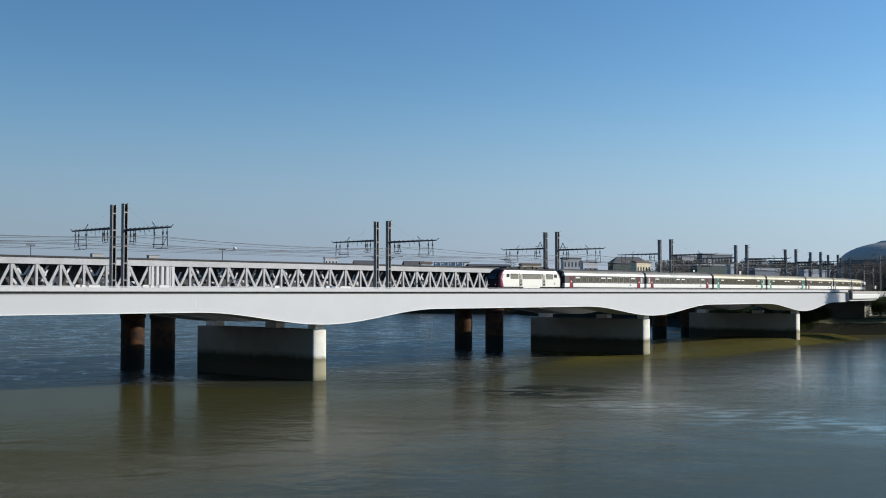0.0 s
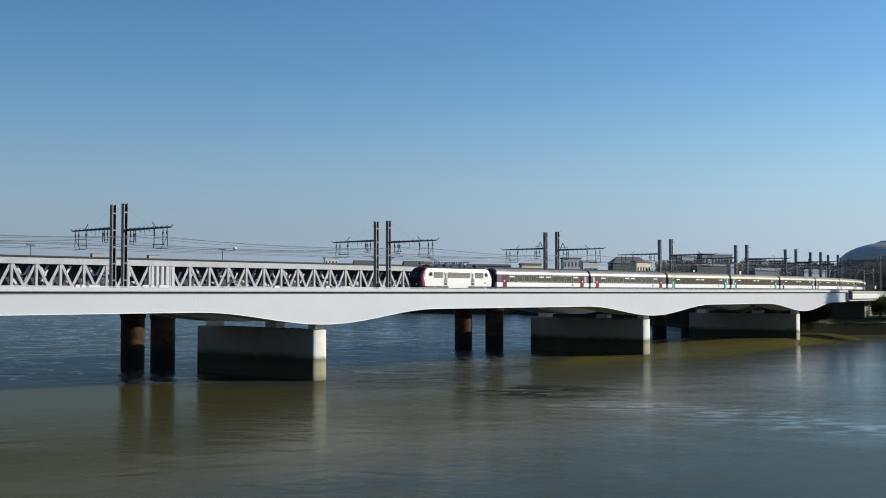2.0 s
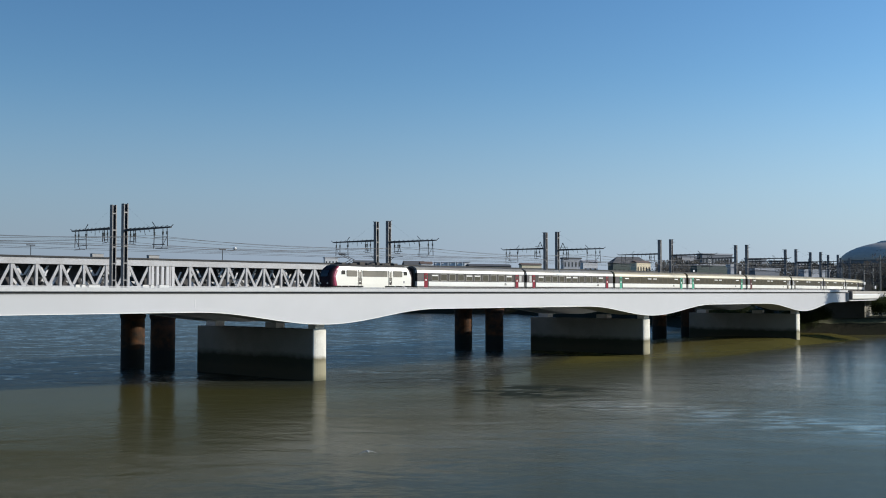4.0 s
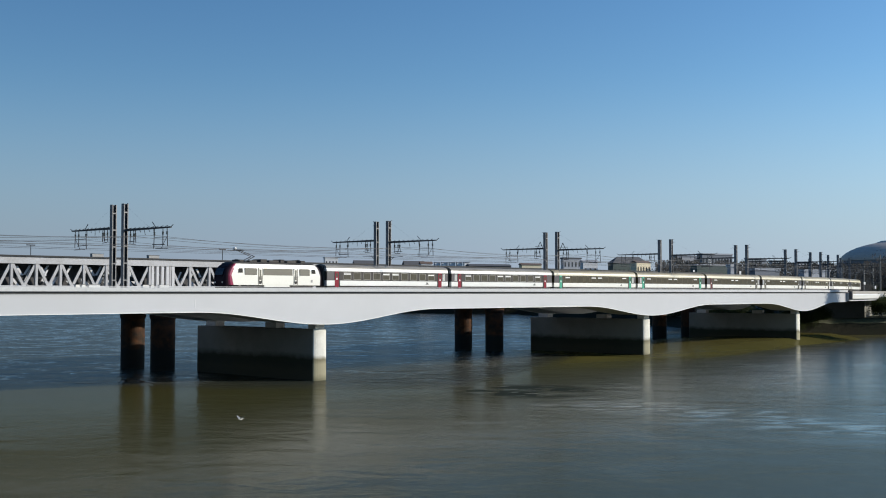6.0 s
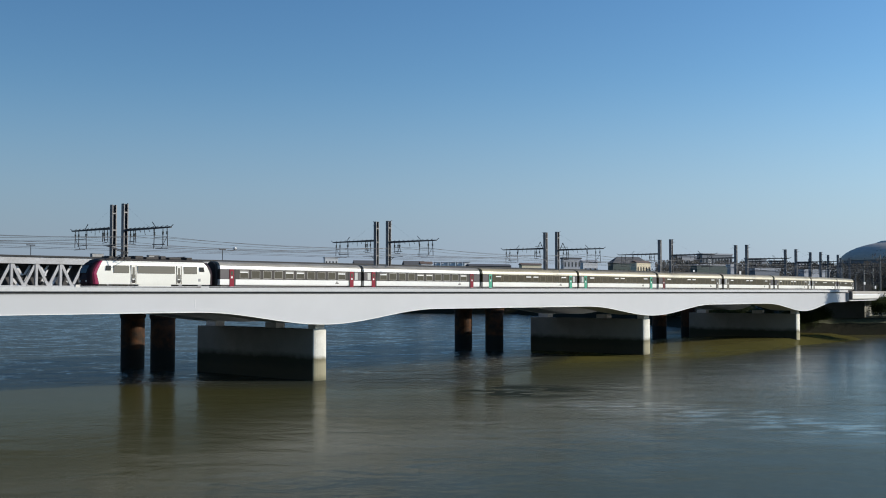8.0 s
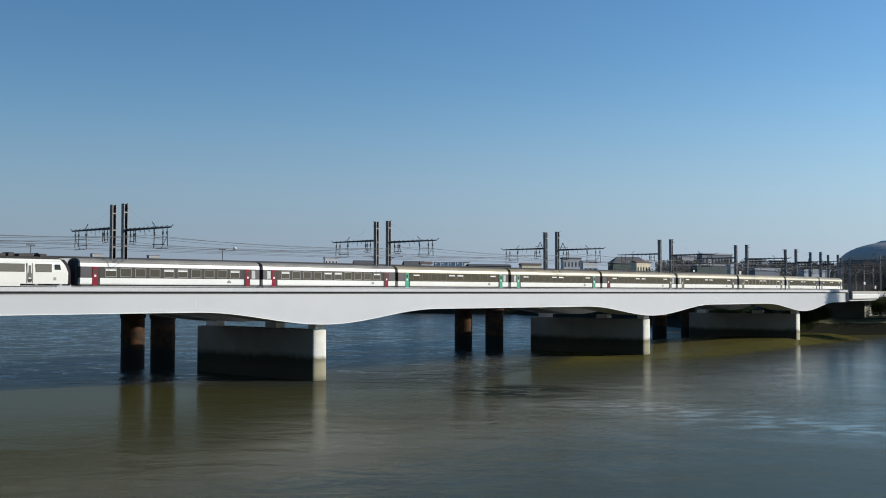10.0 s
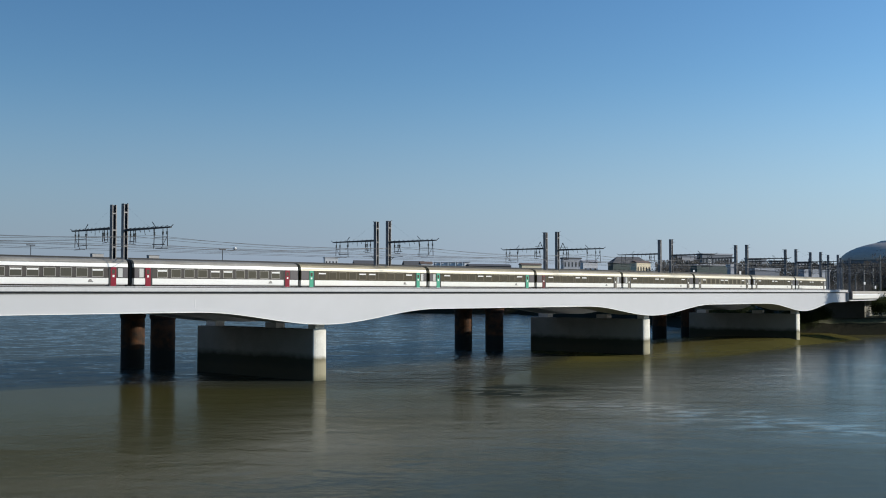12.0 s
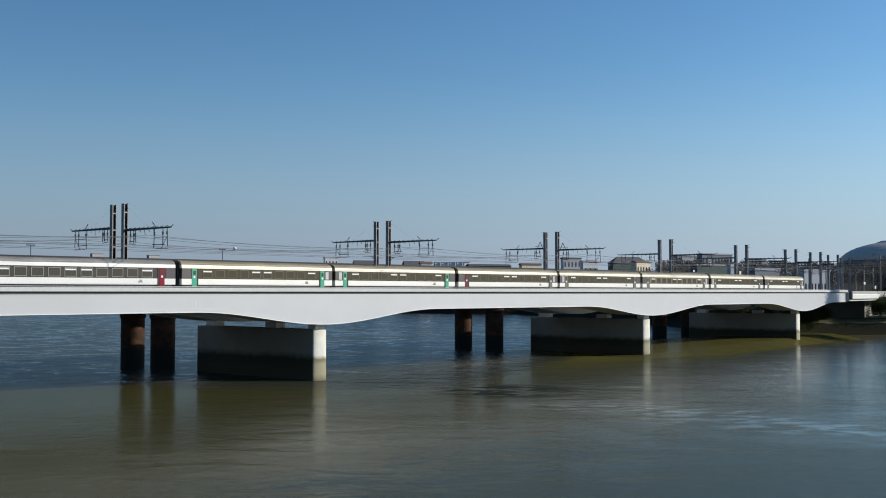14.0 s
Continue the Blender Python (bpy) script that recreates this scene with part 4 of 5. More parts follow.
            for q in (-1, 1):
                part("door_frame", a_box(x + q * 0.33 - 0.045, x + q * 0.33 + 0.045, y - 0.02, y + 0.02, 1.05, 3.3), M_DOORFRAME, d)
                part("hand_bar", bar(bmesh.new(), (x + q * 0.2, y + side * 0.05, 1.3), (x + q * 0.2, y + side * 0.05, 2.2), 0.02, 6), M_MAST_DARK, d)
            part("door_window", a_box(x - 0.15, x + 0.15, y + side * 0.014 - 0.006, y + side * 0.014 + 0.006, 1.7, 3.05), M_LOCO_GRILLE, d)
            part("door_step", a_box(x - 0.2, x + 0.2, y + side * 0.014 - 0.006, y + side * 0.014 + 0.006, 1.15, 1.55), M_UNDER, d)
        for q, xc in ((-1, -5.95), (1, 7.05)):
            glass_x = [(xc - 0.36 + (0.12 if q < 0 else 0.0), 3.2), (xc + 0.34 - (0.12 if q > 0 else 0.0), 3.2), (xc + 0.34, 2.62), (xc - 0.36, 2.62)]
            pane = part("cab_window", loft(bmesh.new(), [[(x, yy, z) for x, z in glass_x] for yy in (y - 0.04, y + 0.008)]), M_CABGLASS, t, "small dark cab side window")
            part("window_bar", a_box(xc - 0.03, xc + 0.03, y - 0.01, y + 0.016, 2.62, 3.2), M_LOCO, pane)
        part("emblem", a_box(6.5, 6.85, y - 0.008, y + 0.008, 1.4, 1.75), M_SKIRT, t, "small grey emblem")
    for q in (-4.9, 4.9):
        bm = bmesh.new()
        for x in (-1.4, 1.4):
            for y in (-0.75, 0.75):
                turned(bm, [(0.6, -0.07), (0.6, 0.07)], 22)
                vs = bm.verts[-44:]
                bmesh.ops.rotate(bm, verts=vs, cent=(0, 0, 0), matrix=Matrix.Rotation(math.pi / 2, 3, "X"))
                bmesh.ops.translate(bm, verts=vs, vec=(q + x, y, 0.7))
                bm.verts.ensure_lookup_table()
        for y in (-1.05, 1.05):
            box(bm, q - 2.2, q + 2.2, y - 0.12, y + 0.12, 0.5, 0.85)
        part("bogie", bm, M_UNDER, t, "dark grimy bogie")
    part("belly_box", a_box(-2.2, 2.2, -1.25, 1.25, 0.3, 0.745, 0.05), M_UNDER, t)
    # raised front pantograph over the leading end
    bm = bmesh.new()
    top = 5.55
    for y in (-0.45, 0.45):
        bar(bm, (-4.4, y, 4.1), (-2.7, y * 0.8, 4.8), 0.055, 6)
        bar(bm, (-2.7, y * 0.8, 4.8), (-5.1, y * 0.6, top), 0.05, 6)
    for x in (-5.35, -4.9):
        bar(bm, (x, -0.8, top + 0.05), (x, 0.8, top + 0.05), 0.05, 6)
    bar(bm, (-5.4, 0, top), (-4.8, 0, top), 0.05, 6)
    part("pantograph", bm, M_MAST_DARK, t, "raised dark pantograph")
    bm = bmesh.new()
    for y in (-0.45, 0.45):
        bar(bm, (2.4, y, 4.35), (5.0, y, 4.42), 0.045, 6)
    bar(bm, (5.0, -0.8, 4.45), (5.0, 0.8, 4.45), 0.05, 6)
    part("pantograph", bm, M_MAST_DARK, t, "folded dark pantograph")
    for x in (-5.2, -4.9, -2.2):
        part("insulator", turned(bmesh.new(), [(0.1, 4.04), (0.16, 4.15), (0.1, 4.25), (0.16, 4.35), (0.08, 4.42)], 10, x, 0.5), M_INSULATOR, t)
    return t


loco = locomotive()
LIVERY = (((M_RED, M_RED), M_BAND_GREY, "white passenger coach with grey window band and red doors"),
          ((M_GREEN, M_GREEN), M_BAND_TAN, "white passenger coach with taupe window band and green doors"),
          ((M_RED_DULL, M_OLIVEDOOR), M_BAND_TAN, "white passenger coach with one red and one faded olive door"),
          ((M_OLIVEDOOR, M_OLIVEDOOR), M_BAND_TAN, "white passenger coach with taupe window band and olive doors"))
LIVERY += (((M_OLIVEDOOR, M_OLIVEDOOR), M_BAND_PALE, "white passenger coach with sun-bleached tan window band"),)
BLINDS = (0, 4, 5, 9)
made = [coach(*LIVERY[0], BLINDS, M_COACH, M_FRAME, M_COACH, M_COACH_ROOF)]
made += [coach(*LIVERY[k], BLINDS, M_COACH_WARM, M_FRAME_DULL, M_COACH_CREAM, M_COACH_ROOF_TAN) for k in (1, 2, 3, 4)]
coaches = [made[0], None, made[1], None, made[2], made[3], made[4], None, None]
for i, k in ((1, 0), (3, 1), (7, 3), (8, 3)):
    coaches[i] = copy_thing(made[k], pose(0, 0, 0))


# ---------------------------------------------------------------- far side: houses, hall, trees
def wall_material(name, color):
    return mat(name, color, 0.85, vary=0.08, scale=0.15, bump=0.1)


M_CREAM = wall_material("cream_render", (0.70, 0.62, 0.44))
M_WHITEWALL = wall_material("white_render", (0.66, 0.66, 0.66))
M_GREYWALL = wall_material("grey_cladding", (0.42, 0.43, 0.45))
M_BLUEWALL = wall_material("blue_grey_cladding", (0.21, 0.225, 0.25))
M_GREENWALL = wall_material("dark_green_cladding", (0.09, 0.115, 0.10))
M_DARKROOF = wall_material("dark_slate_roof", (0.10, 0.10, 0.105))
M_TILEROOF = wall_material("brown_tile_roof", (0.16, 0.11, 0.085))
M_DOME = mat("dome_metal", (0.52, 0.46, 0.39), 0.7, metal=0.0, vary=0.08, scale=0.05)


def far_point(x, depth):
    """Ground point seen at picture abscissa x (of 1568) at that depth."""
    return (x - 784) / 1978.9 * depth


def house(x0, x1, y_top, depth, wall_mat, roof_mat, label, deep=14.0, roof=2.5, storeys=2, bays=4, flat=False, hip=0.0, turn=24, rim=0.8):
    w = (x1 - x0) / 1978.9 * depth * 0.86 / math.cos(radians(turn))
    deep = min(deep, w * 0.15 + 1.5)
    top = CAM_Z + (518.0 - y_top) / 1978.9 * depth
    t = thing("house" if not flat else "office_building", label, "house" if not flat else "building", m=pose(far_point((x0 + x1) / 2, depth), depth + deep / 2, 0, 0, 0, turn))
    eave = top - (rim if flat else roof)
    part("wall", a_box(-w / 2, w / 2, -deep / 2, deep / 2, 3.0, eave), wall_mat, t)
    bm = bmesh.new()
    if flat:
        box(bm, -w / 2 - 0.3, w / 2 + 0.3, -deep / 2 - 0.3, deep / 2 + 0.3, eave + 0.002, top)
    else:
        e = 0.5
        loft(bm, [[(x, -deep / 2 - e, eave + 0.002), (x * (1 - hip), 0, top), (x, deep / 2 + e, eave + 0.002)] for x in (-w / 2 - e, w / 2 + e)])
    part("roof", bm, roof_mat, t)
    hgt = eave - 5.2
    for r in range(storeys):
        for c in range(bays):
            z = 5.2 + hgt * (r + 0.3) / storeys
            x = -w / 2 + w * (c + 0.5) / bays
            ww = min(0.5, w / bays * 0.2)
            fr = part("window", a_box(x - ww, x + ww, -deep / 2 - 0.06, -deep / 2 + 0.05, z, z + hgt / storeys * 0.4), M_HOUSEGLASS, t)
            part("sill", a_box(x - ww - 0.1, x + ww + 0.1, -deep / 2 - 0.16, -deep / 2 - 0.062, z - 0.12, z), wall_mat, fr)
    return t


house(572, 598, 455, 800, M_WHITEWALL, M_GREYWALL, "grey block of flats with a flat roof", storeys=4, bays=4, flat=True)
house(624, 662, 461, 700, M_DARKROOF, M_DARKROOF, "dark hall with a pitched roof")
house(712, 752, 462, 690, M_DARKROOF, M_DARKROOF, "long dark shed with a pitched roof")
house(742, 765, 463, 680, M_WHITEWALL, M_TILEROOF, "white gabled house with a tiled roof", bays=2, roof=1.4)
for x in (768, 781, 794, 807, 820):
    house(x, x + 11, 463.5, 690, M_WHITEWALL, M_GREYWALL, "white terraced house with a low grey roof", bays=2, roof=0.35)
house(822, 908, 467.5, 640, M_DARKROOF, M_DARKROOF, "long dark workshop with a low roof", roof=1.2, bays=9, storeys=1)
house(918, 960, 466, 640, M_CREAM, M_TILEROOF, "low beige building with a tiled roof", bays=5, storeys=1, roof=1.0)
house(992, 1030, 456, 640, M_GREYWALL, M_DARKROOF, "dark grey apartment block", storeys=4, bays=5, flat=True)
house(1027, 1059, 460, 560, M_WHITEWALL, M_GREYWALL, "small white house with a grey roof", bays=3, roof=1.0)
house(1074, 1152, 454.5, 560, M_GREENWALL, M_DARKROOF, "large dark building with a grey hipped roof", roof=3.4, bays=8, hip=0.4)
house(1117, 1153, 461.5, 520, M_CREAM, M_TILEROOF, "cream house with five upper windows", roof=1.0, bays=5, storeys=3, turn=48)
house(1232, 1302, 449, 620, M_BLUEWALL, M_GREYWALL, "blue-grey office block with a flat roof", storeys=4, bays=10, flat=True)
house(1318, 1360, 457, 620, M_BLUEWALL, M_GREYWALL, "blue-grey office building with a flat roof", storeys=3, bays=7, flat=True)
house(1362, 1386, 461, 640, M_GREYWALL, M_GREYWALL, "plain grey flat-roofed office building", storeys=3, bays=4, flat=True)
house(1190, 1238, 452.5, 630, M_GREYWALL, M_BLUEWALL, "long grey flat-roofed office block with dark windows", storeys=4, bays=9, flat=True)
house(1221, 1302, 468.5, 388, M_GREENWALL, M_WHITEWALL, "long dark green depot shed with a pale roof edge", storeys=1, bays=11, flat=True, rim=0.3)
house(1290, 1301, 468, 370, M_GREYWALL, M_WHITEWALL, "small white flat-roofed gatehouse beside tracks", storeys=1, bays=2, flat=True)
house(1326, 1384, 475, 390, M_BLUEWALL, M_GREYWALL, "low blue-grey depot building", storeys=1, bays=8, flat=True)
house(1412, 1474, 477, 390, M_GREYWALL, M_GREYWALL, "low grey storage building", storeys=1, bays=8, flat=True)
house(1400, 1484, 467, 700, M_GREYWALL, M_GREYWALL, "long low grey warehouse", storeys=1, bays=10, flat=True)


def arena():
    d = 640.0
    c = far_point(1592, d)
    t = thing("arena", "large blue-grey domed arena with a lens-shaped roof", "arena", m=pose(c, d, 0))
    r = 99.5 / 1978.9 * d
    for k in range(6):
        z = 8.0 + 3.6 * k
        part("facade_band", turned(bmesh.new(), [(r * 0.985, z), (r * 1.0, z + 0.1), (r * 1.0, z + 1.0), (r * 0.985, z + 1.1)], 64), M_GREYWALL, t, "pale horizontal facade band")
    part("drum", turned(bmesh.new(), [(r * 0.97, 3.0), (r * 0.99, 30.0)], 64), M_BLUEWALL, t)
    prof = [(r * 1.01 * math.cos(a), 30.0 + 11.2 * math.sin(a) ** 1.15) for a in [math.pi / 2 * k / 10 for k in range(10)]] + [(0.5, 41.2)]
    part("dome", turned(bmesh.new(), prof, 64), M_DOME, t, "blue-grey metal dome")
    part("roof_lantern", turned(bmesh.new(), [(r * 0.50, 37.6), (r * 0.54, 38.4), (r * 0.3, 41.4), (1.0, 41.9)], 48), M_DOME, t)


arena()


def tree(height, spread, seed, leaf_mat, label, leaves=5200):
    rng = random.Random(seed)
    t = thing("tree", label, "tree", group="trees on the far bank")
    bm = bmesh.new()
    turned(bm, [(0.34, -1.0), (0.2, height * 0.35), (0.08, height * 0.75)], 8)
    tips = []
    for k in range(16):
        a, z = rng.uniform(0, 6.28), height * rng.uniform(0.25, 0.7)
        tip = Vector((math.cos(a) * spread * rng.uniform(0.5, 0.9), math.sin(a) * spread * rng.uniform(0.5, 0.9), z + height * rng.uniform(0.1, 0.3)))
        bar(bm, (0, 0, z), tip, 0.06, 5)
        tips.append(tip)
    part("trunk", bm, M_BARK, t)
    bm = bmesh.new()
    for k in range(leaves):
        c = rng.choice(tips) + Vector((rng.gauss(0, spread * 0.28), rng.gauss(0, spread * 0.28), rng.gauss(0, height * 0.1)))
        if c.z < height * 0.12:
            continue
        u = Vector((rng.gauss(0, 1), rng.gauss(0, 1), rng.gauss(0, 1))).normalized()
        v = u.orthogonal().normalized()
        w = u.cross(v)
        q = rng.uniform(0.08, 0.30)
        bm.faces.new([bm.verts.new(c + v * q * a + w * q * b) for a, b in ((-1, -0.4), (0.2, -0.8), (1, 0.2), (0.1, 0.9))])
    part("crown", bm, leaf_mat, t, "twiggy crown of small leaf clumps")
    return t


tree_kinds = [tree(15.0, 6.0, 3, M_LEAF, "dark brownish riverside tree, thin late-season crown"),
              tree(18.5, 6.5, 5, M_LEAF, "tall dark riverside tree, thin late-season crown"),
              tree(8.5, 5.0, 8, M_LEAF_GREEN, "low bushy green riverside tree")]
rng = random.Random(11)
spots = []
for k in range(70):
    x = 1158 + (1568 - 1158) * (k + rng.random()) / 70
    spots.append((x, rng.uniform(400, 520), rng.choice((0, 0, 1, 2))))
for k in range(50):
    x = -60 + 1130 * (k + rng.random()) / 50
    spots.append((x, rng.uniform(665, 720) + (200 if x < 480 else 0) + max(0, 300 - x) * 0.6, rng.choice((0, 1, 0, 2))))
# all but the first are added past the right edge to shade the bank
spots += [(1569, 316, 2), (1592, 322, 2), (1612, 319, 2), (1634, 322, 2), (1602, 335, 2), (1652, 330, 2), (1682, 325, 2)]
for k in range(9):
    spots.append((1490 + 11 * k, rng.uniform(345, 372), 2))
# more trees past the right edge of view, added to shade the bank
for k in range(9):
    spots.append((1592 + 26 * k, rng.uniform(345, 385), (1, 0, 2)[k % 3]))
for i, (x, d, k) in enumerate(spots):
    base = tree_kinds[k]
    size = rng.uniform(0.75, 1.1) * (0.72 if 1380 < x < 1568 else 1.0)
    m = pose(far_point(x, d), d, 4.0 + rng.uniform(-0.3, 0.2), 0, 0, rng.uniform(0, 360)) @ Matrix.Scale(size, 4)
    if i < 3:
        tree_kinds[i].matrix_basis = pose(far_point(x, d), d, 4.0)
    else:
        ob = copy_thing(base, m)
        ob.matrix_basis = m


# two trees out of view, added to cast a shadow on the girder
shadow_tree = tree(19.5, 3.3, 15, M_LEAF_GREEN, "unseen slender green tree added to shadow the bridge girder", leaves=13000)
shadow_tree.matrix_basis = pose(116.5, 276.3, 1.0)
copy_thing(shadow_tree, pose(117.0, 273.2, 0.8, 0, 0, 130)).scale = (0.93, 0.93, 0.93)


def woodland():
    """The unbroken belt of far trees behind the railway yard."""
    rng = random.Random(77)
    verts, faces = [], []
    for k in range(56000):
        px = rng.uniform(1160, 1640)
        d = rng.uniform(500, 560)
        crest = 25.6 + 2.2 * noise.noise((px * 0.03, 0.3, 0)) + 1.6 * noise.noise((px * 0.11, 2.3, 0))
        if 1172 < px < 1238:
            crest += 1.8
        z = 5.0 + (crest - 5.0) * rng.random() ** 0.7
        c = Vector((far_point(px, d), d, z))
        u = Vector((rng.gauss(0, 1), rng.gauss(0, 1), rng.gauss(0, 1))).normalized()
        v = u.orthogonal().normalized()
        w = u.cross(v)
        q = rng.uniform(0.18, 0.5)
        i = len(verts)
        verts += [c + v * q * a + w * q * b for a, b in ((-1, -0.4), (0.2, -0.8), (1, 0.2), (0.1, 0.9))]
        faces.append((i, i + 1, i + 2, i + 3))
    me = bpy.data.meshes.new("far_woods")
    me.from_pydata(verts, [], faces)
    me.materials.append(M_LEAF)
    tagged(new("far_woods", me), "grey-brown belt of bare late-season trees behind the railway", "woods", kind="stuff")


woodland()


def bush(seed, label):
    """A wide riverside shrub: short stems and a low uneven mass of leaves."""
    rng = random.Random(seed)
    t = thing("shrub", label, "shrub", group="shrubs along the bank")
    bm = bmesh.new()
    tips = []
    for k in range(8):
        a = rng.uniform(0, 6.28)
        tip = Vector((math.cos(a) * rng.uniform(0.8, 2.4), math.sin(a) * rng.uniform(0.8, 2.4), rng.uniform(1.2, 4.6)))
        bar(bm, (0, 0, -0.5), tip, 0.05, 5)
        tips.append(tip)
    part("stem", bm, M_BARK, t)
    bm = bmesh.new()
    for k in range(3600):
        c = rng.choice(tips) + Vector((rng.gauss(0, 0.8), rng.gauss(0, 0.8), rng.gauss(0, 0.7)))
        if c.z < 0:
            continue
        u = Vector((rng.gauss(0, 1), rng.gauss(0, 1), rng.gauss(0, 1))).normalized()
        v = u.orthogonal().normalized()
        w = u.cross(v)
        q = rng.uniform(0.06, 0.15)
        bm.faces.new([bm.verts.new(c + v * q * a + w * q * b) for a, b in ((-1, -0.4), (0.2, -0.8), (1, 0.2), (0.1, 0.9))])
    part("foliage", bm, M_LEAF_GREEN, t, "small dark green leaves")
    return t


first_bush = bush(21, "dense dark green shrub on the muddy bank")
first_bush.matrix_basis = stand(166, -5.0, 1.0)
for k in range(34):
    s = 146 + k * 2.2 + rng.uniform(-1, 1)
    m = stand(s, rng.uniform(-11.0, -1.0) if k > 9 else rng.uniform(-10, -3), 0.3 + 0.06 * k) @ Matrix.Rotation(rng.uniform(0, 6.28), 4, "Z") @ Matrix.Scale(rng.uniform(0.75, 1.2), 4)
    copy_thing(first_bush, m).matrix_basis = m


# scrub along the far shore, glimpsed between the piers
def far_shore(u):
    a = ((84, 333), (78, 400), (63, 500), (41, 600), (-20, 640), (-150, 750))
    k = min(int(u), len(a) - 2)
    f = u - k
    return a[k][0] * (1 - f) + a[k + 1][0] * f, a[k][1] * (1 - f) + a[k + 1][1] * f


for k in range(46):
    x, y = far_shore(k * 4.98 / 45)
    m = pose(x + rng.uniform(5, 12), y + rng.uniform(0, 8), 1.4, 0, 0, rng.uniform(0, 360)) @ Matrix.Scale(rng.uniform(1.3, 2.1) + 0.012 * k, 4)
    copy_thing(first_bush, m).matrix_basis = m


# ---------------------------------------------------------------- small things on the bridges
def cabinet(s, o, w, h, label):
    t = thing("trackside_cabinet", label, "cabinet", group="trackside cabinets", m=stand(s, o, 11.72))
    part("case", a_box(-w / 2, w / 2, -0.25, 0.25, 0.0, h, 0.02), M_COACH, t)
    part("lid", a_box(-w / 2 - 0.04, w / 2 + 0.04, -0.3, 0.3, h + 0.002, h + 0.05), M_SKIRT, t)
    part("plinth", a_box(-w / 2 - 0.05, w / 2 + 0.05, -0.3, 0.3, -0.0, 0.1), M_EDGE, t)


for s, w in ((-58.1, 0.6), (-57.3, 0.5), (-55.8, 1.6), (-48.4, 0.9), (-47.4, 0.5), (-45.6, 1.5), (-26.6, 0.9), (-16.8, 0.8), (-15.6, 1.0), (-13.2, 2.2)):
    cabinet(s + 4.8 + 0.016 * s, -6.3, w, 1.05, "low white trackside cabinet between the tracks")


def line_post(x, y_top, depth, label):
    """A slender steel post of the railway beyond the bridge, with a short bracket."""
    top = CAM_Z + (518.0 - y_top) / 1978.9 * depth
    t = thing("line_post", label, "mast", group="posts beyond the bridge", m=pose(far_point(x, depth), depth, 0, 0, 0, 60))
    bm = bmesh.new()
    box(bm, -0.16, 0.16, -0.18, -0.15, 4.5, top)
    box(bm, -0.16, 0.16, 0.15, 0.18, 4.5, top)
    box(bm, -0.02, 0.02, -0.149, 0.149, 4.5, top)
    part("post", bm, M_FRAME, t)
    part("bracket", bar(bmesh.new(), (0, 0.1, top - 1.6), (0, -2.6, top - 1.2), 0.05, 6), M_MAST_DARK, t)
    part("stay", bar(bmesh.new(), (0, 0.1, top - 0.3), (0, -2.2, top - 1.25), 0.025, 6), M_MAST_DARK, t)
    part("footing", a_box(-0.5, 0.5, -0.5, 0.5, 4.0, 5.0, 0.05), M_EDGE, t)


for x, y_top, depth in ((1491, 460, 352), (1503, 463, 372), (1514, 486, 350), (1529, 470, 390), (1545, 466, 400), (1558, 452, 338), (1432, 458, 345), (1462, 462, 365)):
    line_post(x, y_top, depth, "slender grey steel post beside the railway")


def signal_board(x, y_top, depth, w, h, pole):
    """A white trackside board on a thin pole in the yard."""
    top = CAM_Z + (518.0 - y_top) / 1978.9 * depth
    t = thing("signal_board", "white trackside board on a thin steel pole", "sign", group="boards beside the tracks", m=pose(far_point(x, depth), depth, 0, 0, 0, 30))
    part("board", a_box(-w / 2, w / 2, -0.03, 0.03, top - h, top, 0.01), M_BLIND, t, "white board")
    part("pole", bar(bmesh.new(), (0, 0.08, pole), (0, 0.08, top - 0.1), 0.06, 8), M_MAST, t)
    part("foot", a_box(-0.25, 0.25, -0.17, 0.33, pole - 0.3, pole + 0.2, 0.03), M_EDGE, t)


for x, y_top, depth, w, h, pole in ((1256, 458.5, 372, 0.75, 1.3, 4.6), (1310, 480, 345, 0.8, 1.1, 4.6), (1530, 499.5, 330, 0.75, 0.75, 11.7), (1549, 506, 334, 0.6, 0.9, 11.7), (1228, 478, 360, 0.7, 0.6, 4.6)):
    signal_board(x, y_top, depth, w, h, pole)


def walkway_lamp(s, height, globe, arm=False):
    t = thing("walkway_lamp", "small lamp on a thin post above the lattice bridge", "lamp", group="lamps on the lattice bridge", m=stand(0, 0, 0) @ pose(s, TN, T_HIGH + 1.16))
    part("post", bar(bmesh.new(), (0, 0, 0), (0, 0, height), 0.05, 6), M_MAST_DARK, t)
    if arm:
        part("arm", bar(bmesh.new(), (0.3, 0, height), (2.2, 0, height - 0.05), 0.03, 6), M_MAST_DARK, t)
        part("globe", turned(bmesh.new(), [(0.08, height), (0.26, height + 0.12), (0.3, height + 0.28), (0.22, height + 0.46), (0.06, height + 0.54)], 14, 2.4, 0), M_BLIND, t, "white glass globe")
    if globe:
        part("globe", turned(bmesh.new(), [(0.08, height), (0.26, height + 0.12), (0.3, height + 0.28), (0.22, height + 0.46), (0.06, height + 0.54)], 14), M_BLIND, t, "white glass globe")
    else:
        part("lamp_head", a_box(-0.62, 0.62, -0.1, 0.1, height, height + 0.14, 0.03), M_MAST_DARK, t, "flat dark lamp head")


walkway_lamp(-52.55, 1.35, False)
walkway_lamp(-20.55, 1.65, False, True)


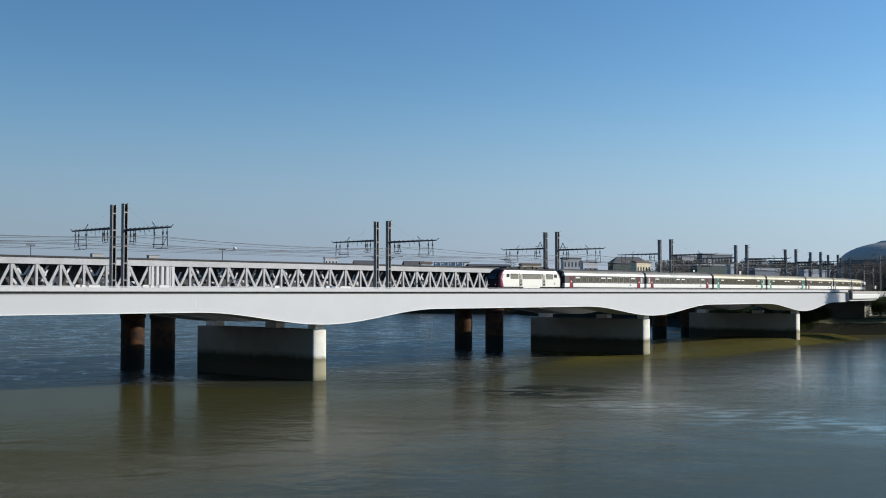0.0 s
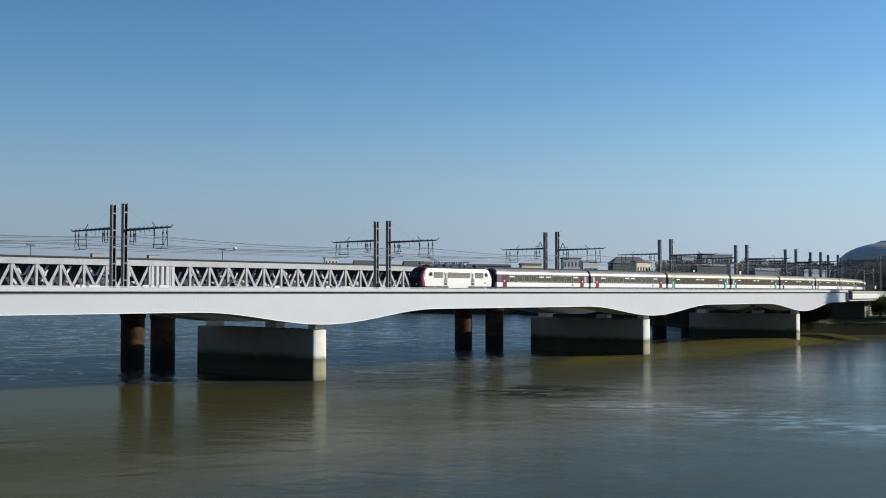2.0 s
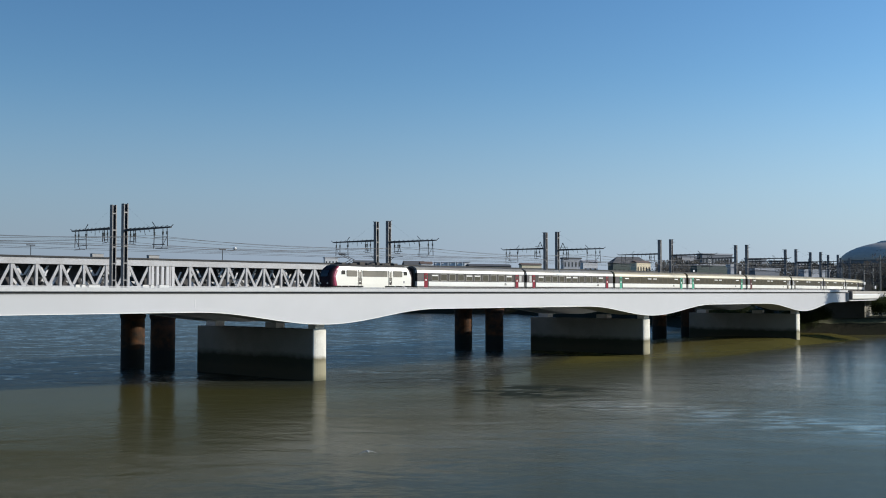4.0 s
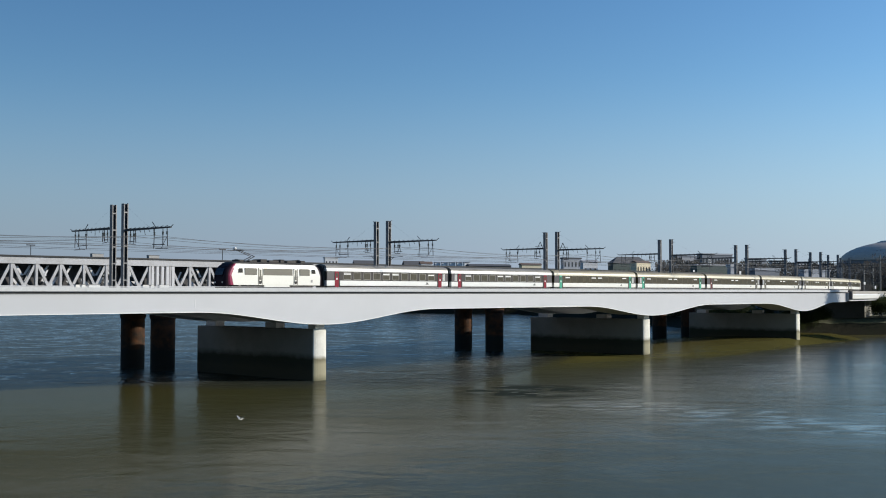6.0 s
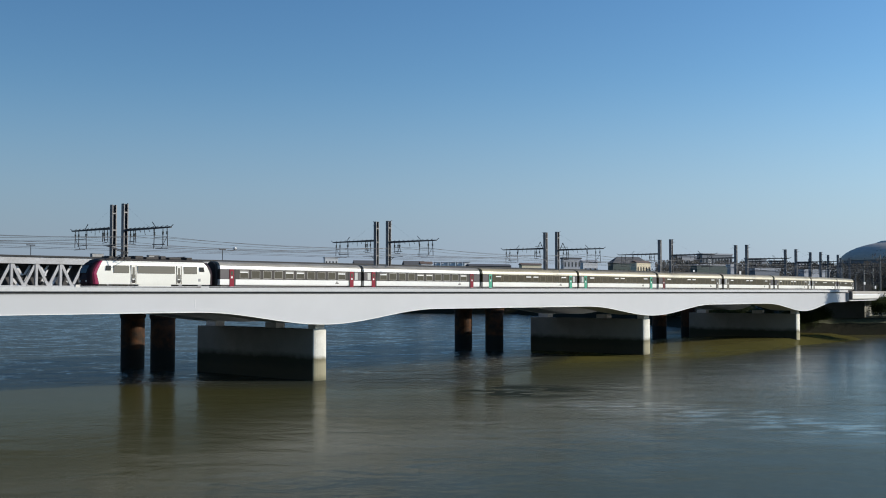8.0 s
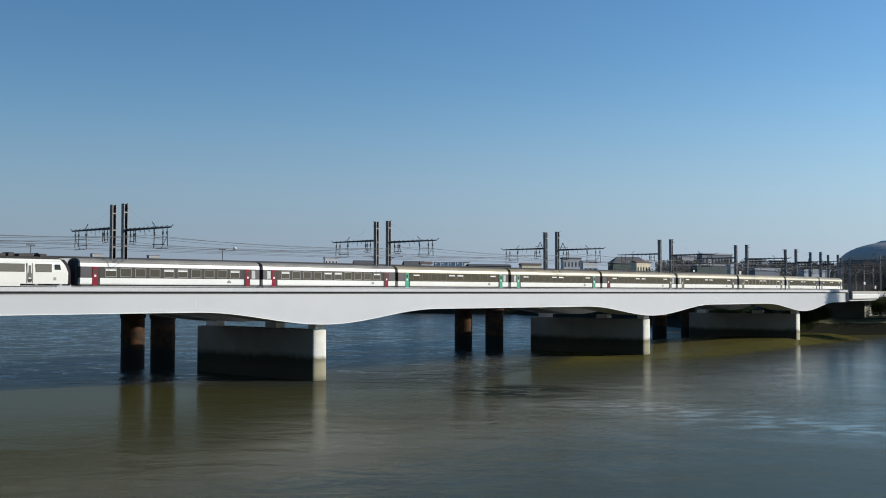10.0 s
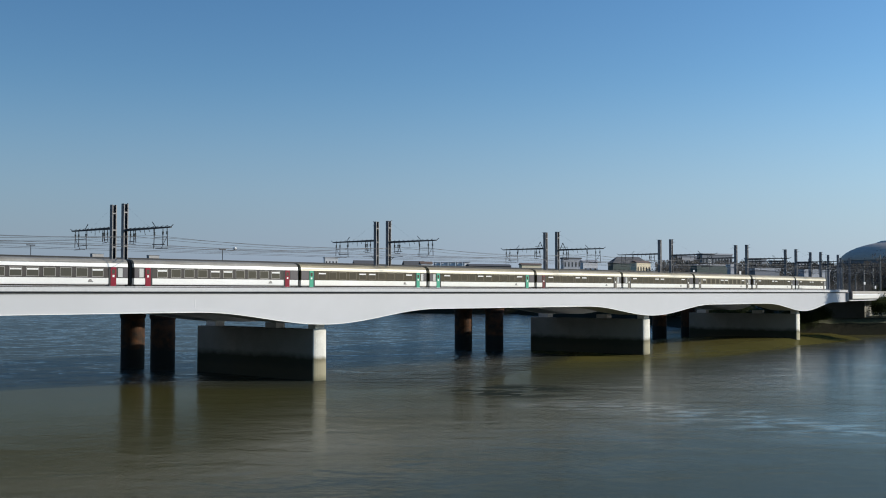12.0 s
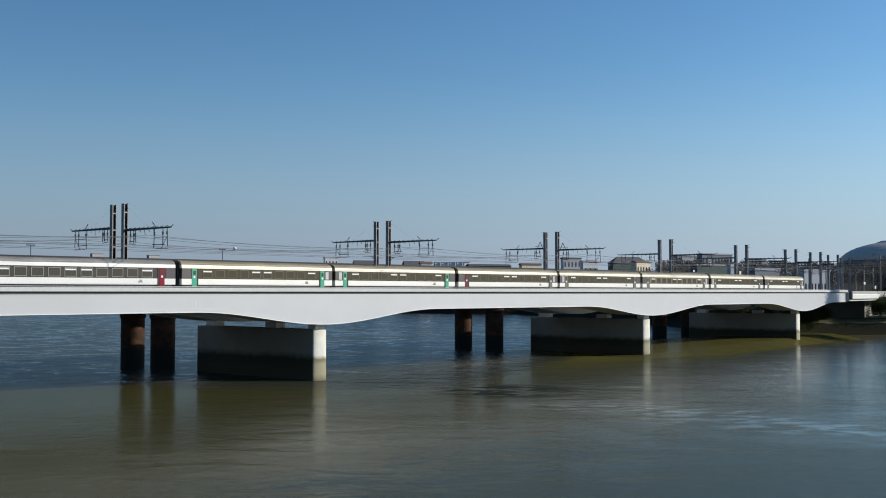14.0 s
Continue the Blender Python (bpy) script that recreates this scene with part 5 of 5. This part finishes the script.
def equipment_box(s):
    t = thing("roof_cabinet", "dark equipment box on the lattice bridge walkway", "cabinet", m=stand(0, 0, 0) @ pose(s, TN, T_HIGH + 1.16))
    part("case", a_box(-0.9, 0.9, -0.3, 0.3, 0.0, 0.42, 0.03), M_SKIRT, t)
    part("lid", a_box(-0.95, 0.95, -0.33, 0.33, 0.422, 0.48), M_MAST_DARK, t)


for s in (-42.5, -33.2):
    equipment_box(s)


# ---------------------------------------------------------------- what moves
def flying_gull():
    """A small gull, beak towards +x; each wing turns about its root."""
    white = mat("gull_white_plumage", (0.66, 0.64, 0.59), 0.8, vary=0.05, scale=6)
    grey = mat("gull_grey_wing", (0.34, 0.34, 0.335), 0.8, vary=0.08, scale=6)
    t = thing("gull", "white gull with pale grey wings flying low over the river", "bird")

    def ring(x, r, z):
        return [(x, r * math.cos(a), z + r * 0.9 * math.sin(a)) for a in [k * math.pi / 5 for k in range(10)]]

    part("body", loft(bmesh.new(), [ring(x, r, z) for x, r, z in ((-0.17, 0.018, 0.02), (-0.10, 0.05, 0.0), (0.0, 0.07, -0.01), (0.09, 0.058, 0.0), (0.14, 0.04, 0.015))]), white, t)
    part("head", loft(bmesh.new(), [ring(x, r, z) for x, r, z in ((0.13, 0.035, 0.02), (0.17, 0.042, 0.03), (0.205, 0.032, 0.03), (0.225, 0.012, 0.025))]), white, t)
    part("beak", loft(bmesh.new(), [ring(x, r, z) for x, r, z in ((0.222, 0.012, 0.024), (0.265, 0.003, 0.016))]), M_TILEROOF, t, "dark reddish beak")
    tail = [(-0.15, -0.02), (-0.29, -0.065), (-0.30, 0.0), (-0.29, 0.065), (-0.15, 0.02)]
    part("tail", loft(bmesh.new(), [[(x, y, z) for x, y in tail] for z in (0.018, 0.026)]), white, t)
    wings = []
    for q in (-1, 1):
        outline = [(0.09, 0.0), (0.13, 0.16), (0.12, 0.26), (0.0, 0.50), (-0.03, 0.36), (-0.05, 0.2), (-0.07, 0.0)]
        bm = loft(bmesh.new(), [[(x, q * y, z + 0.25 * y * (0.26 - y)) for x, y in outline] for z in (-0.006, 0.006)])
        wings.append(part("wing", bm, grey, t, "long pointed pale grey wing"))
    for ob in t.children:
        ob.data.transform(Matrix.Scale(0.75, 4))
    return t, wings


gull, gull_wings = flying_gull()


def train_s(t):
    """Where the joint between the first two coaches is at t seconds."""
    return 59.46 - 9.2247 * t - 0.0082 * t ** 2 - 0.00097 * t ** 3


def on_rails(middle, t, half):
    a, b = on_line(middle - half, train_o(middle - half)), on_line(middle + half, train_o(middle + half))
    p = (a + b) / 2
    return pose(p.x, p.y, RAIL_Z, 0, 0, math.degrees(math.atan2(b.y - a.y, b.x - a.x)))


def motions():
    times = [0.5 * k for k in range(29)]
    walk(loco, [(t, on_rails(train_s(t) - COACH_L - 0.5 - 8.85, t, 5.0)) for t in times])
    for i, c in enumerate(coaches):
        # every second coach runs the other way round
        way_round = pose(0, 0, 0, 0, 0, 180 * (i % 2))
        walk(c, [(t, on_rails(train_s(t) + COACH_L * (i - 0.5), t, 9.2) @ way_round) for t in times])
    flight = ((0.0, 10.0, -8.0, 8.0), (1.6, 6.5, 14.0, 6.3), (3.2, 0.5, 34.0, 5.2), (4.0, -3.2, 48.0, 5.0), (4.7, -6.2, 58.5, 5.0), (5.4, -8.72, 61.9, 5.0),
              (5.7, -9.76, 61.1, 5.0), (6.0, -10.84, 60.2, 5.0), (6.3, -11.97, 58.95, 5.0), (6.5, -12.7, 57.95, 5.0), (6.8, -13.94, 56.5, 5.0),
              (7.4, -17.2, 53.2, 5.0), (8.1, -21.6, 50.0, 5.0), (9.0, -27.5, 46.0, 5.0), (14.0, -60.0, 28.0, 5.0))
    rows = []
    for i, (t, x, y, z) in enumerate(flight):
        a, b = flight[max(0, i - 1)], flight[min(len(flight) - 1, i + 1)]
        rows.append((t, pose(x, y, z, 0, 0, math.degrees(math.atan2(b[2] - a[2], b[1] - a[1])))))
    walk(gull, rows)
    for q, wing in zip((-1, 1), gull_wings):
        walk(wing, [(0.1 * k, pose(0, q * 0.04, 0.03, q * (6 + 22 * math.sin(0.1 * k * 2 * math.pi * 2.7)), 0, 0)) for k in range(141)])
    walk(river, [(t, pose(-0.30 * t, 0.05 * t, 0)) for t in (0.0, 7.0, 14.0)])


motions()
